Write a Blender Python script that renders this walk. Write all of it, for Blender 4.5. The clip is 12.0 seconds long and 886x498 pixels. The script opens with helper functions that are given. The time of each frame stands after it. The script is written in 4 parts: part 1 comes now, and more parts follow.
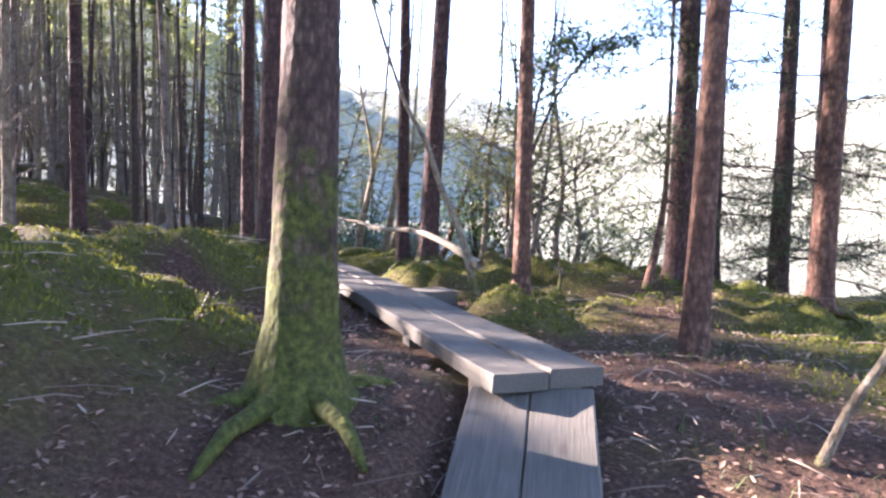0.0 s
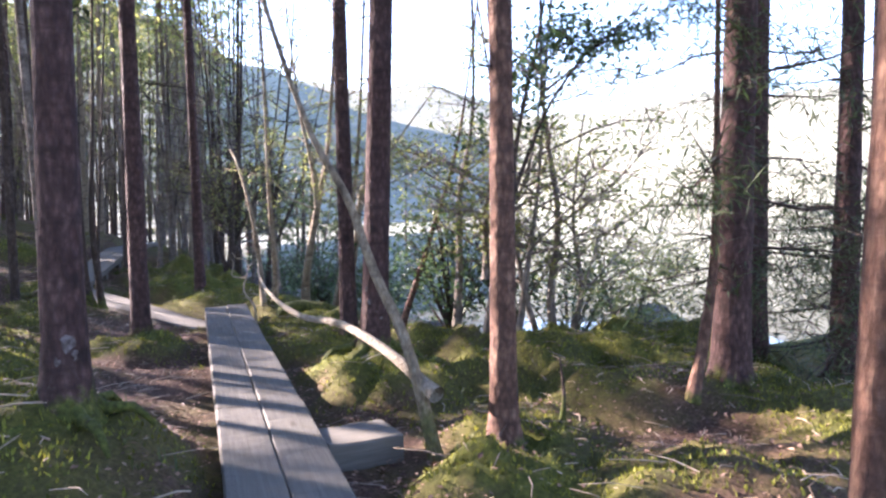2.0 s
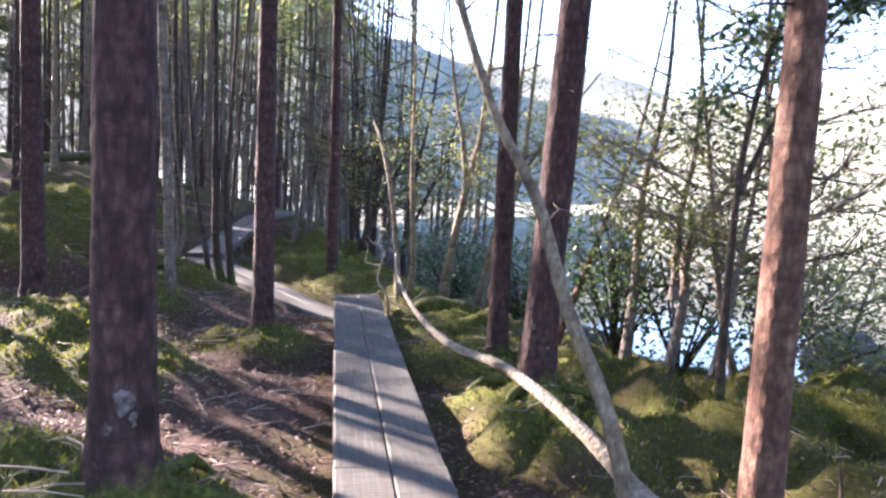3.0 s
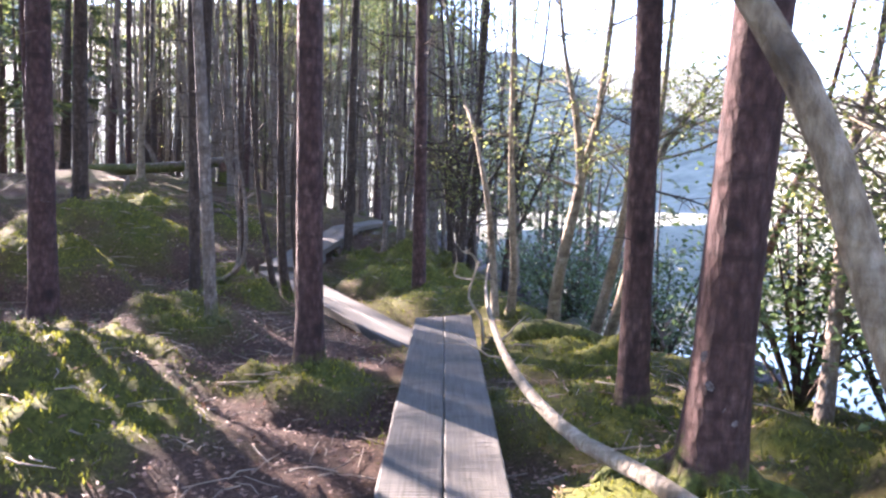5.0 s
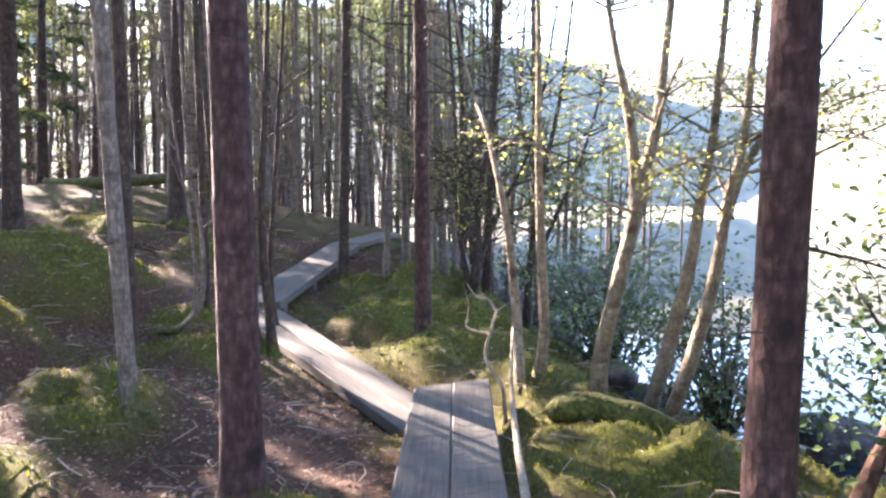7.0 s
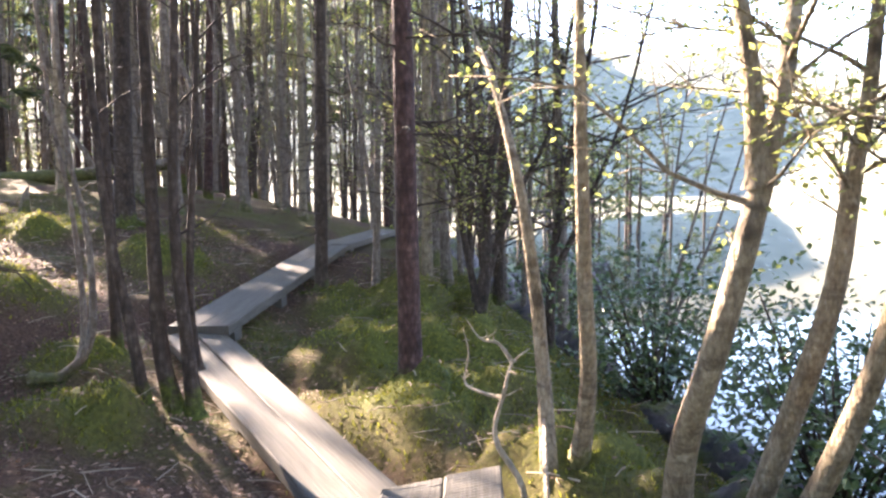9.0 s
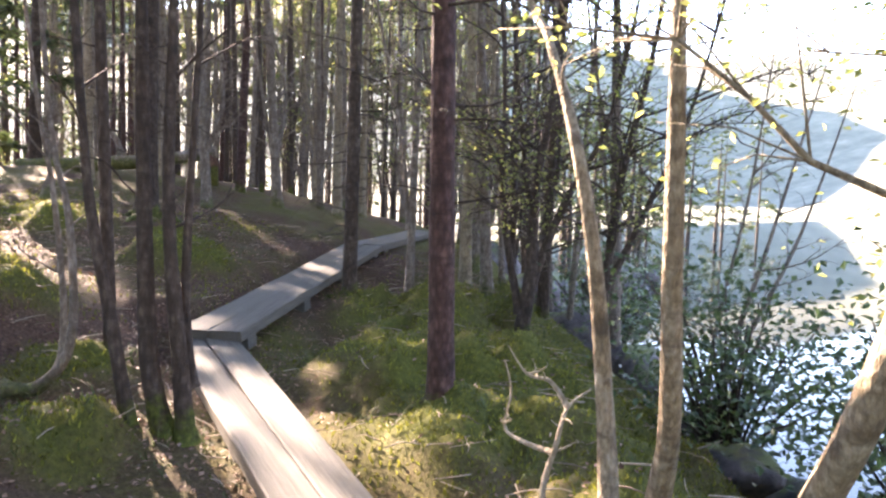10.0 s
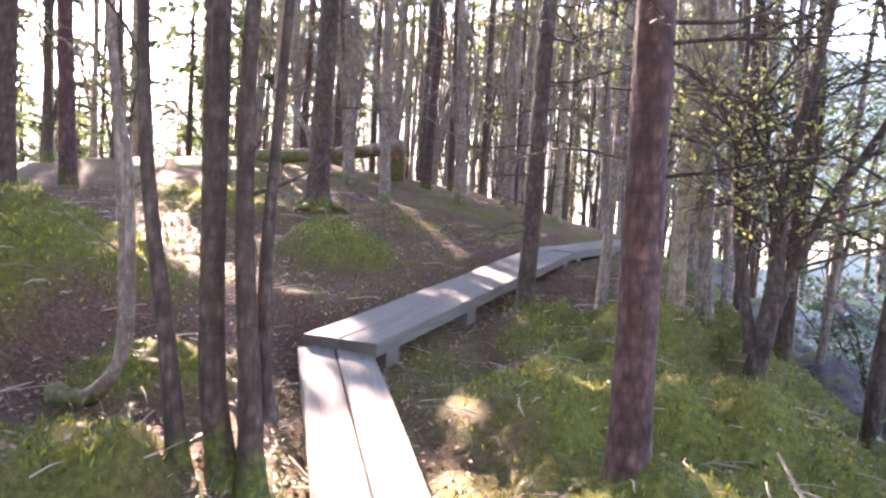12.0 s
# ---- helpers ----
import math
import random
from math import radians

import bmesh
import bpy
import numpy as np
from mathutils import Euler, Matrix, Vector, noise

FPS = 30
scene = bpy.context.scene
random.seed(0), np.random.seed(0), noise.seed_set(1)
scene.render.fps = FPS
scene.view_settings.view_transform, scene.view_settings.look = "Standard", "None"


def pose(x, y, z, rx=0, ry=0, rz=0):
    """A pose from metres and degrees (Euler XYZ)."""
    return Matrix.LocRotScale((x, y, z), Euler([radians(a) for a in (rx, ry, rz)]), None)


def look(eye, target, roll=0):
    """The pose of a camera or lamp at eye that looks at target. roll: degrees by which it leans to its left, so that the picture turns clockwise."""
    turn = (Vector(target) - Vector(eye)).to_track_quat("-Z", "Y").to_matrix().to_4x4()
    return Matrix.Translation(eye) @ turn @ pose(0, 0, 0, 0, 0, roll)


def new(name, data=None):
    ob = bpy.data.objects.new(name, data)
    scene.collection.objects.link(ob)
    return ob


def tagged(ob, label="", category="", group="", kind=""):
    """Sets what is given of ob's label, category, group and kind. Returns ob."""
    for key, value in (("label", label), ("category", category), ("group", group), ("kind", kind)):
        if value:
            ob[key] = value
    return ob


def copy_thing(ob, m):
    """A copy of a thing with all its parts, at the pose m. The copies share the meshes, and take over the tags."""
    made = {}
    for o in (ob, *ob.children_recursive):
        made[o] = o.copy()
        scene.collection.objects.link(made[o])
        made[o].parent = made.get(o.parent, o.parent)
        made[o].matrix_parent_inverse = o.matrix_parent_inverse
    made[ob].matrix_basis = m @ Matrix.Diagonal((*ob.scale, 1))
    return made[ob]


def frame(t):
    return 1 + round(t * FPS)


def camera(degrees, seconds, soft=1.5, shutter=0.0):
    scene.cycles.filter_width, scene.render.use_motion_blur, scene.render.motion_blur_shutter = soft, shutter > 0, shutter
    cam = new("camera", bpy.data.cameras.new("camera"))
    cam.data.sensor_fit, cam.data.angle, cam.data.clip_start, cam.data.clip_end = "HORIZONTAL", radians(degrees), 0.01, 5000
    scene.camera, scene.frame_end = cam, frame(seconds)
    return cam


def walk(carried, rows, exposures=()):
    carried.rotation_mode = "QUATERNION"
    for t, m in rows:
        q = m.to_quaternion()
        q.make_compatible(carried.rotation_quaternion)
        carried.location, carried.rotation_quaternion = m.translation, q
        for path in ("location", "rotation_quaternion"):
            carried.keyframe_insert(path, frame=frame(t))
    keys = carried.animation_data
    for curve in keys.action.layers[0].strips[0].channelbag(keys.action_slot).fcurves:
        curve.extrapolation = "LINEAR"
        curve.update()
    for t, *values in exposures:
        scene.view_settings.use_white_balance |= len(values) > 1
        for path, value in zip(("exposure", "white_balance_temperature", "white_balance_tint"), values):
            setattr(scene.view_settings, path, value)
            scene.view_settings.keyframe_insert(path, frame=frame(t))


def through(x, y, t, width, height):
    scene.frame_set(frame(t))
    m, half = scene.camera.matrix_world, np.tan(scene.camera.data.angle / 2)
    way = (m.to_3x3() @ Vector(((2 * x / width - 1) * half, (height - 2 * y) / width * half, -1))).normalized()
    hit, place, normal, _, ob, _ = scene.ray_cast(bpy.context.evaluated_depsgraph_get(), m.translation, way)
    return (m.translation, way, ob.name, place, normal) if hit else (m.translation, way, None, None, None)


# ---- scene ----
cam = camera(65.3, 12.0, soft=2.5)
PATH = [
    (0, (-1.493, 1.33, 0.621), (-0.848, 3.221, 0.536), 1.2),
    (0.5, (-1.172, 1.883, 0.767), (-0.441, 3.743, 0.68), 0.1),
    (1, (-0.818, 2.421, 0.932), (-0.089, 4.281, 0.842), 0.1),
    (1.5, (-0.583, 2.959, 1.105), (0.141, 4.821, 1.003), -0.1),
    (2, (-0.383, 3.553, 1.25), (0.291, 5.433, 1.156), -0.7),
    (2.5, (-0.315, 4.207, 1.362), (0.254, 6.122, 1.251), 3.6),
    (3, (-0.333, 4.959, 1.384), (-0.017, 6.927, 1.22), 3.0),
    (4.8, (-0.042, 6.553, 1.215), (-0.045, 8.548, 1.073), 1.8),
    (5, (-0.037, 6.731, 1.209), (-0.035, 8.726, 1.069), 1.8),
    (5.5, (-0.063, 7.212, 1.268), (-0.111, 9.206, 1.116), 1.9),
    (6, (0.017, 7.682, 1.344), (-0.044, 9.675, 1.192), 1.2),
    (6.5, (0.021, 8.078, 1.438), (-0.035, 10.07, 1.277), 0.7),
    (7, (0.027, 8.458, 1.46), (-0.016, 10.452, 1.312), 0.6),
    (7.2, (-0.007, 8.614, 1.478), (-0.045, 10.608, 1.321), 0.8),
    (8.8, (0.128, 10.318, 1.426), (0.04, 12.309, 1.259), -0.6),
    (9, (0.131, 10.437, 1.429), (0.05, 12.428, 1.261), -0.1),
    (9.5, (0.104, 10.751, 1.425), (0.028, 12.744, 1.265), 0.6),
    (10, (0.102, 11.194, 1.386), (-0.096, 13.177, 1.223), 1.6),
    (10.5, (0.108, 11.527, 1.361), (-0.166, 13.502, 1.206), 2.7),
    (11, (0.093, 11.843, 1.352), (-0.292, 13.799, 1.196), 3.1),
    (11.2, (0.102, 11.944, 1.339), (-0.335, 13.89, 1.182), 3.5),
    (11.5, (0.079, 12.284, 1.296), (-0.53, 14.183, 1.133), 4.6),
    (12, (-0.005, 12.638, 1.191), (-0.771, 14.479, 1.039), 3.5),
]
walk(cam, [(t, look(eye, target, roll)) for t, eye, target, roll in PATH], exposures=[(0, 3.7, 6400, 34), (3, 3.58, 6300, 32), (5, 4.0, 6400, 35), (8.5, 4.22, 7300, 28), (11.5, 4.68, 7800, 38), (12, 5.0, 7600, 41)])

# ---- world and sun ----
SUN_AZ, SUN_EL = 46.0, 22.0
world = bpy.data.worlds.new("sky")
scene.world = world
world.use_nodes = True
wn = world.node_tree.nodes
sky = wn.new("ShaderNodeTexSky")
sky.sky_type = "NISHITA"
sky.sun_disc = False
sky.dust_density, sky.ozone_density = 0.3, 3.0
sky.sun_elevation, sky.sun_rotation = radians(SUN_EL), radians(-SUN_AZ)
world.node_tree.links.new(sky.outputs[0], wn["Background"].inputs[0])
wn["Background"].inputs[1].default_value = 0.12
sun = new("sun", bpy.data.lights.new("sun", "SUN"))
sun.data.energy, sun.data.angle, sun.data.color = 5.0, radians(0.6), (1.0, 0.93, 0.8)
sun_way = Vector((-math.sin(radians(SUN_AZ)) * math.cos(radians(SUN_EL)), math.cos(radians(SUN_AZ)) * math.cos(radians(SUN_EL)), math.sin(radians(SUN_EL))))
sun.matrix_world = look(sun_way * 60, (0, 0, 0))


# ---- materials ----
class Mat:
    """A node material with short ways to add nodes."""

    def __init__(self, name, rough=0.8, spec=0.3):
        self.m = bpy.data.materials.new(name)
        self.m.use_nodes = True
        self.t = self.m.node_tree
        self.bsdf = self.t.nodes["Principled BSDF"]
        self.bsdf.inputs["Roughness"].default_value = rough
        self.bsdf.inputs["Specular IOR Level"].default_value = spec

    def node(self, kind, **inputs):
        n = self.t.nodes.new(kind)
        for k, v in inputs.items():
            self.put(v, n.inputs[k.replace("_", " ")])
        return n

    def put(self, v, socket):
        if isinstance(v, bpy.types.NodeSocket):
            self.t.links.new(v, socket)
        else:
            socket.default_value = v

    def coords(self, kind="Object", scale=(1, 1, 1)):
        c = self.node("ShaderNodeTexCoord")
        mp = self.node("ShaderNodeMapping", Scale=scale)
        self.put(c.outputs[kind], mp.inputs["Vector"])
        return mp.outputs[0]

    def noise(self, vec, scale, detail=4.0, rough=0.6):
        return self.node("ShaderNodeTexNoise", Vector=vec, Scale=scale, Detail=detail, Roughness=rough).outputs["Fac"]

    def ramp(self, fac, *stops):
        n = self.node("ShaderNodeValToRGB", Fac=fac)
        e = n.color_ramp.elements
        while len(e) < len(stops):
            e.new(0.5)
        for el, (p, c) in zip(e, stops):
            el.position, el.color = p, (*c, 1)
        return n.outputs[0]

    def mix(self, fac, a, b, mode="MIX"):
        n = self.t.nodes.new("ShaderNodeMix")
        n.data_type, n.blend_type = "RGBA", mode
        self.put(fac, n.inputs[0])
        for v, s in ((a, n.inputs[6]), (b, n.inputs[7])):
            self.put((*v, 1) if isinstance(v, tuple) and len(v) == 3 else v, s)
        return n.outputs[2]

    def math(self, op, a, b=0.5):
        n = self.t.nodes.new("ShaderNodeMath")
        n.operation = op
        self.put(a, n.inputs[0])
        self.put(b, n.inputs[1])
        return n.outputs[0]

    def colour(self, c):
        self.put(c, self.bsdf.inputs["Base Color"])

    def bump(self, h, strength=0.5, distance=0.02):
        n = self.node("ShaderNodeBump", Height=h, Strength=strength, Distance=distance)
        self.put(n.outputs[0], self.bsdf.inputs["Normal"])

    def island(self):
        return self.node("ShaderNodeNewGeometry").outputs["Random Per Island"]

    def each(self):
        return self.node("ShaderNodeObjectInfo").outputs["Random"]


def bark(name, dark, mid, light, moss, moss_at, flake=1.0, plated=0.55):
    """Bark with furrows up the trunk, lichen, and moss towards the foot in ragged patches."""
    m = Mat(name, 0.9, 0.2)
    v = m.coords("Object", (1, 1, 0.35))
    w = m.coords("Object", (1, 1, 1))
    big, fine = m.noise(v, 9 * flake, 6, 0.7), m.noise(v, 38 * flake, 4, 0.7)
    base = m.ramp(m.mix(0.55, big, fine), (0.3, dark), (0.5, mid), (0.72, light))
    plates = m.node("ShaderNodeTexVoronoi", Vector=m.coords("Object", (1, 1, 0.6)), Scale=26 * flake).outputs["Distance"]
    base = m.mix(m.ramp(plates, (0.25, (0, 0, 0)), (0.7, (plated, plated, plated))), base, dark)
    rings = m.noise(m.coords("Object", (0.6, 0.6, 4.0)), 3.0, 5, 0.65)
    base = m.mix(m.ramp(rings, (0.5, (0, 0, 0)), (0.66, (0.6, 0.6, 0.6))), base, dark)
    knots = m.node("ShaderNodeTexVoronoi", Vector=w, Scale=3.2).outputs["Distance"]
    base = m.mix(m.ramp(knots, (0.1, (0.85, 0.85, 0.85)), (0.2, (0, 0, 0))), base, dark)
    blot = m.noise(w, 5, 5, 0.6)
    base = m.mix(m.ramp(blot, (0.62, (0, 0, 0)), (0.7, (0.6, 0.6, 0.6))), base, light)
    z = m.node("ShaderNodeSeparateXYZ", Vector=w).outputs[2]
    fall = m.math("ADD", m.math("MULTIPLY", z, -0.9 / max(moss_at, 0.05)), m.math("MULTIPLY", m.noise(w, 6, 6, 0.7), 2.6))
    green = m.ramp(m.noise(w, 30, 3), (0.3, (0.018, 0.026, 0.005)), (0.55, (0.06, 0.072, 0.012)), (0.8, (0.14, 0.14, 0.028)))
    m.colour(m.mix(m.ramp(fall, (0.55, (0, 0, 0)), (0.95, (moss, moss, moss))), base, green))
    m.bump(m.mix(0.35, m.mix(0.5, big, fine), plates), 1.0, 0.03)
    return m.m


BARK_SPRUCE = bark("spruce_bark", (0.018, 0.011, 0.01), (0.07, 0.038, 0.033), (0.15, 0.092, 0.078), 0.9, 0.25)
BARK_MOSSY = bark("mossy_spruce_bark", (0.02, 0.013, 0.01), (0.075, 0.045, 0.034), (0.2, 0.14, 0.1), 0.85, 1.3)
# spruce bark lightened and warmed, with sunlight put into its colour
BARK_SUNLIT = bark("sunlit_spruce_bark", (0.03, 0.016, 0.012), (0.125, 0.066, 0.045), (0.25, 0.155, 0.105), 0.85, 0.12)
BARK_PALE = bark("pale_bark", (0.055, 0.042, 0.03), (0.21, 0.165, 0.11), (0.38, 0.33, 0.25), 0.7, 0.18, 1.6, 0.3)
BARK_GREY = bark("grey_bark", (0.045, 0.035, 0.028), (0.15, 0.12, 0.095), (0.36, 0.32, 0.27), 0.8, 0.35, 1.3, 0.3)
BLEACHED = bark("bleached_wood", (0.1, 0.08, 0.055), (0.26, 0.215, 0.155), (0.42, 0.37, 0.29), 0.3, 0.12, 1.8, 0.2)
BARK_DARK = bark("dark_bark", (0.018, 0.013, 0.01), (0.06, 0.042, 0.032), (0.14, 0.11, 0.085), 0.9, 0.3)


def ground_material():
    m = Mat("forest_floor", 0.95, 0.15)
    v = m.coords("Object")
    leaf = m.noise(v, 42, 5, 0.75)
    brown = m.ramp(leaf, (0.28, (0.016, 0.009, 0.006)), (0.5, (0.065, 0.037, 0.025)), (0.66, (0.12, 0.072, 0.05)), (0.85, (0.22, 0.15, 0.11)))
    green = m.ramp(m.noise(v, 26, 6, 0.75), (0.25, (0.018, 0.022, 0.006)), (0.5, (0.064, 0.068, 0.013)), (0.75, (0.145, 0.142, 0.026)))
    patch = m.math("ADD", m.noise(v, 0.8, 6, 0.65), m.math("MULTIPLY", m.noise(v, 7, 4), 0.16))
    att = m.node("ShaderNodeAttribute")
    att.attribute_name = "moss"
    fac = m.math("ADD", patch, m.math("MULTIPLY", att.outputs["Fac"], 0.55))
    wood = m.mix(m.ramp(fac, (0.56, (0, 0, 0)), (0.74, (0.55, 0.55, 0.55)), (0.98, (1, 1, 1))), brown, green)
    far = m.node("ShaderNodeAttribute")
    far.attribute_name = "meadow"
    # far grass is paled so its colour carries the distance haze
    grass = m.ramp(m.noise(v, 0.12, 8, 0.65), (0.3, (0.1, 0.106, 0.078)), (0.55, (0.165, 0.17, 0.125)), (0.75, (0.24, 0.23, 0.17)))
    m.colour(m.mix(far.outputs["Fac"], wood, grass))
    m.bump(m.mix(0.5, leaf, m.noise(v, 90, 3)), 0.8, 0.03)
    return m.m


def wood_material():
    m = Mat("weathered_plank", 0.75, 0.3)
    v = m.coords("Object", (26, 0.8, 26))
    grain = m.noise(v, 3.0, 8, 0.65)
    stain = m.noise(m.coords("Object"), 2.2, 5, 0.6)
    c = m.ramp(grain, (0.25, (0.042, 0.037, 0.03)), (0.5, (0.082, 0.074, 0.06)), (0.8, (0.135, 0.12, 0.098)))
    c = m.mix(m.ramp(stain, (0.5, (0, 0, 0)), (0.72, (0.55, 0.55, 0.55))), c, (0.05, 0.05, 0.034))
    c = m.mix(m.math("MULTIPLY", m.each(), 0.25), c, (0.12, 0.105, 0.085))
    knots = m.node("ShaderNodeTexVoronoi", Vector=m.coords("Object", (5, 1.6, 1)), Scale=1.0).outputs["Distance"]
    c = m.mix(m.ramp(knots, (0.05, (0.8, 0.8, 0.8)), (0.12, (0, 0, 0))), c, (0.05, 0.04, 0.032))
    m.colour(c)
    m.bump(grain, 0.5, 0.006)
    return m.m


def rock_material():
    m = Mat("lichen_rock", 0.85, 0.3)
    v = m.coords("Object")
    c = m.ramp(m.noise(v, 6, 8, 0.65), (0.3, (0.025, 0.022, 0.022)), (0.55, (0.09, 0.078, 0.078)), (0.78, (0.21, 0.19, 0.185)))
    up = m.node("ShaderNodeSeparateXYZ", Vector=m.node("ShaderNodeNewGeometry").outputs["Normal"]).outputs[2]
    mossy = m.math("ADD", m.math("MULTIPLY", up, 0.45), m.noise(v, 3, 5))
    m.colour(m.mix(m.ramp(mossy, (0.82, (0, 0, 0)), (0.96, (0.85, 0.85, 0.85))), c, (0.08, 0.1, 0.022)))
    m.bump(m.noise(v, 14, 8, 0.7), 0.8, 0.04)
    return m.m


def leafy(name, a, b, through=0.45, rough=0.5):
    """Foliage: colour varies leaf by leaf, and light comes through."""
    m = Mat(name, rough, 0.3)
    c = m.mix(m.island(), a, b)
    m.colour(c)
    tr = m.node("ShaderNodeBsdfTranslucent", Color=c)
    mx = m.node("ShaderNodeMixShader", Fac=through)
    m.t.links.new(m.bsdf.outputs[0], mx.inputs[1])
    m.t.links.new(tr.outputs[0], mx.inputs[2])
    m.t.links.new(mx.outputs[0], m.t.nodes["Material Output"].inputs[0])
    return m.m


def water_material():
    m = Mat("lake_water", 0.04, 0.5)
    m.colour((0.012, 0.02, 0.022, 1))
    m.bsdf.inputs["IOR"].default_value = 1.33
    m.bump(m.noise(m.coords("Object", (1, 1, 1)), 1.6, 3, 0.5), 0.03, 0.05)
    return m.m


GROUND, WOOD, ROCK, WATER = ground_material(), wood_material(), rock_material(), water_material()
LEAF_BIRCH = leafy("birch_leaf", (0.09, 0.125, 0.035), (0.28, 0.28, 0.09), 0.68)
LEAF_HOLLY = leafy("holly_leaf", (0.025, 0.052, 0.018), (0.09, 0.135, 0.05), 0.35, 0.3)
LEAF_NEEDLE = leafy("spruce_needles", (0.02, 0.035, 0.014), (0.07, 0.095, 0.03), 0.35)
MOSS_TUFT = leafy("moss_tuft", (0.05, 0.06, 0.01), (0.215, 0.215, 0.032), 0.35, 0.8)
GRASS = leafy("wood_grass", (0.03, 0.05, 0.012), (0.09, 0.11, 0.03), 0.3, 0.6)
LITTER = leafy("dry_leaf", (0.05, 0.026, 0.017), (0.3, 0.185, 0.13), 0.15, 0.7)
TWIG = leafy("dry_twig", (0.1, 0.07, 0.05), (0.34, 0.27, 0.2), 0.0, 0.8)


# ---- mesh building ----
class Geo:
    """Collects points and faces for one mesh."""

    def __init__(self):
        self.v, self.f = [], []

    def add(self, verts, faces):
        n = len(self.v)
        self.v.extend(map(tuple, verts))
        self.f.extend(tuple(i + n for i in f) for f in faces)
        return self

    def tube(self, pts, radii, seg=8, wobble=0.0, rng=None):
        pts = [Vector(p) for p in pts]
        n0 = len(self.v)
        side = None
        for i, p in enumerate(pts):
            d = (pts[min(i + 1, len(pts) - 1)] - pts[max(i - 1, 0)]).normalized()
            if side is None:
                side = d.orthogonal().normalized()
            side = (side - d * side.dot(d)).normalized()
            up = d.cross(side)
            for k in range(seg):
                a = 2 * math.pi * k / seg
                r = radii[i] * (1 + (rng.uniform(-wobble, wobble) if wobble else 0))
                self.v.append(tuple(p + (side * math.cos(a) + up * math.sin(a)) * r))
        for i in range(len(pts) - 1):
            for k in range(seg):
                a, b = n0 + i * seg + k, n0 + i * seg + (k + 1) % seg
                self.f.append((a, b, b + seg, a + seg))
        self.f.append(tuple(n0 + (len(pts) - 1) * seg + k for k in range(seg)))
        return self

    def leaf(self, p, d, w, length, n):
        """A leaf from p along d, folded a little along its middle."""
        s = d.cross(n)
        if s.length < 1e-4:
            s = d.orthogonal()
        s = s.normalized() * w
        m = p + d * length * 0.45
        lift = s.cross(d).normalized() * w * 0.35
        return self.add([p, m + s + lift, p + d * length, m - s + lift], [(0, 1, 2), (0, 2, 3)])

    def mesh(self, name, material, smooth=True):
        me = bpy.data.meshes.new(name)
        me.from_pydata(self.v, [], self.f)
        me.materials.append(material)
        if smooth:
            me.shade_smooth()
        return me


def thing(name, place, label, category, group="", kind=""):
    """An empty at the base of a thing, to carry its parts."""
    return tagged(place_at(new(name), place), label, category, group, kind)


def place_at(ob, place):
    ob.location = place
    return ob


def part(name, geo, material, parent, label="", smooth=True):
    ob = new(name, geo if isinstance(geo, bpy.types.Mesh) else geo.mesh(name, material, smooth))
    ob.parent = parent
    return tagged(ob, label)


def curve_through(pts, n):
    """n points on a smooth line through pts."""
    pts = [Vector(p) for p in pts]
    if len(pts) == 2:
        return [pts[0].lerp(pts[1], i / (n - 1)) for i in range(n)]
    out = []
    for i in range(n):
        u = i / (n - 1) * (len(pts) - 1)
        k = min(int(u), len(pts) - 2)
        t = u - k
        a, b, c, d = pts[max(k - 1, 0)], pts[k], pts[k + 1], pts[min(k + 2, len(pts) - 1)]
        out.append(0.5 * (2 * b + (c - a) * t + (2 * a - 5 * b + 4 * c - d) * t * t + (3 * b - a - 3 * c + d) * t ** 3))
    return out


# ---- the lie of the land ----
def smooth(a, b, v):
    s = np.clip((v - a) / (b - a), 0, 1)
    return s * s * (3 - 2 * s)


def bump(x, y, cx, cy, rx, ry, h):
    return h * np.exp(-((x - cx) ** 2 / (2 * rx * rx) + (y - cy) ** 2 / (2 * ry * ry)))


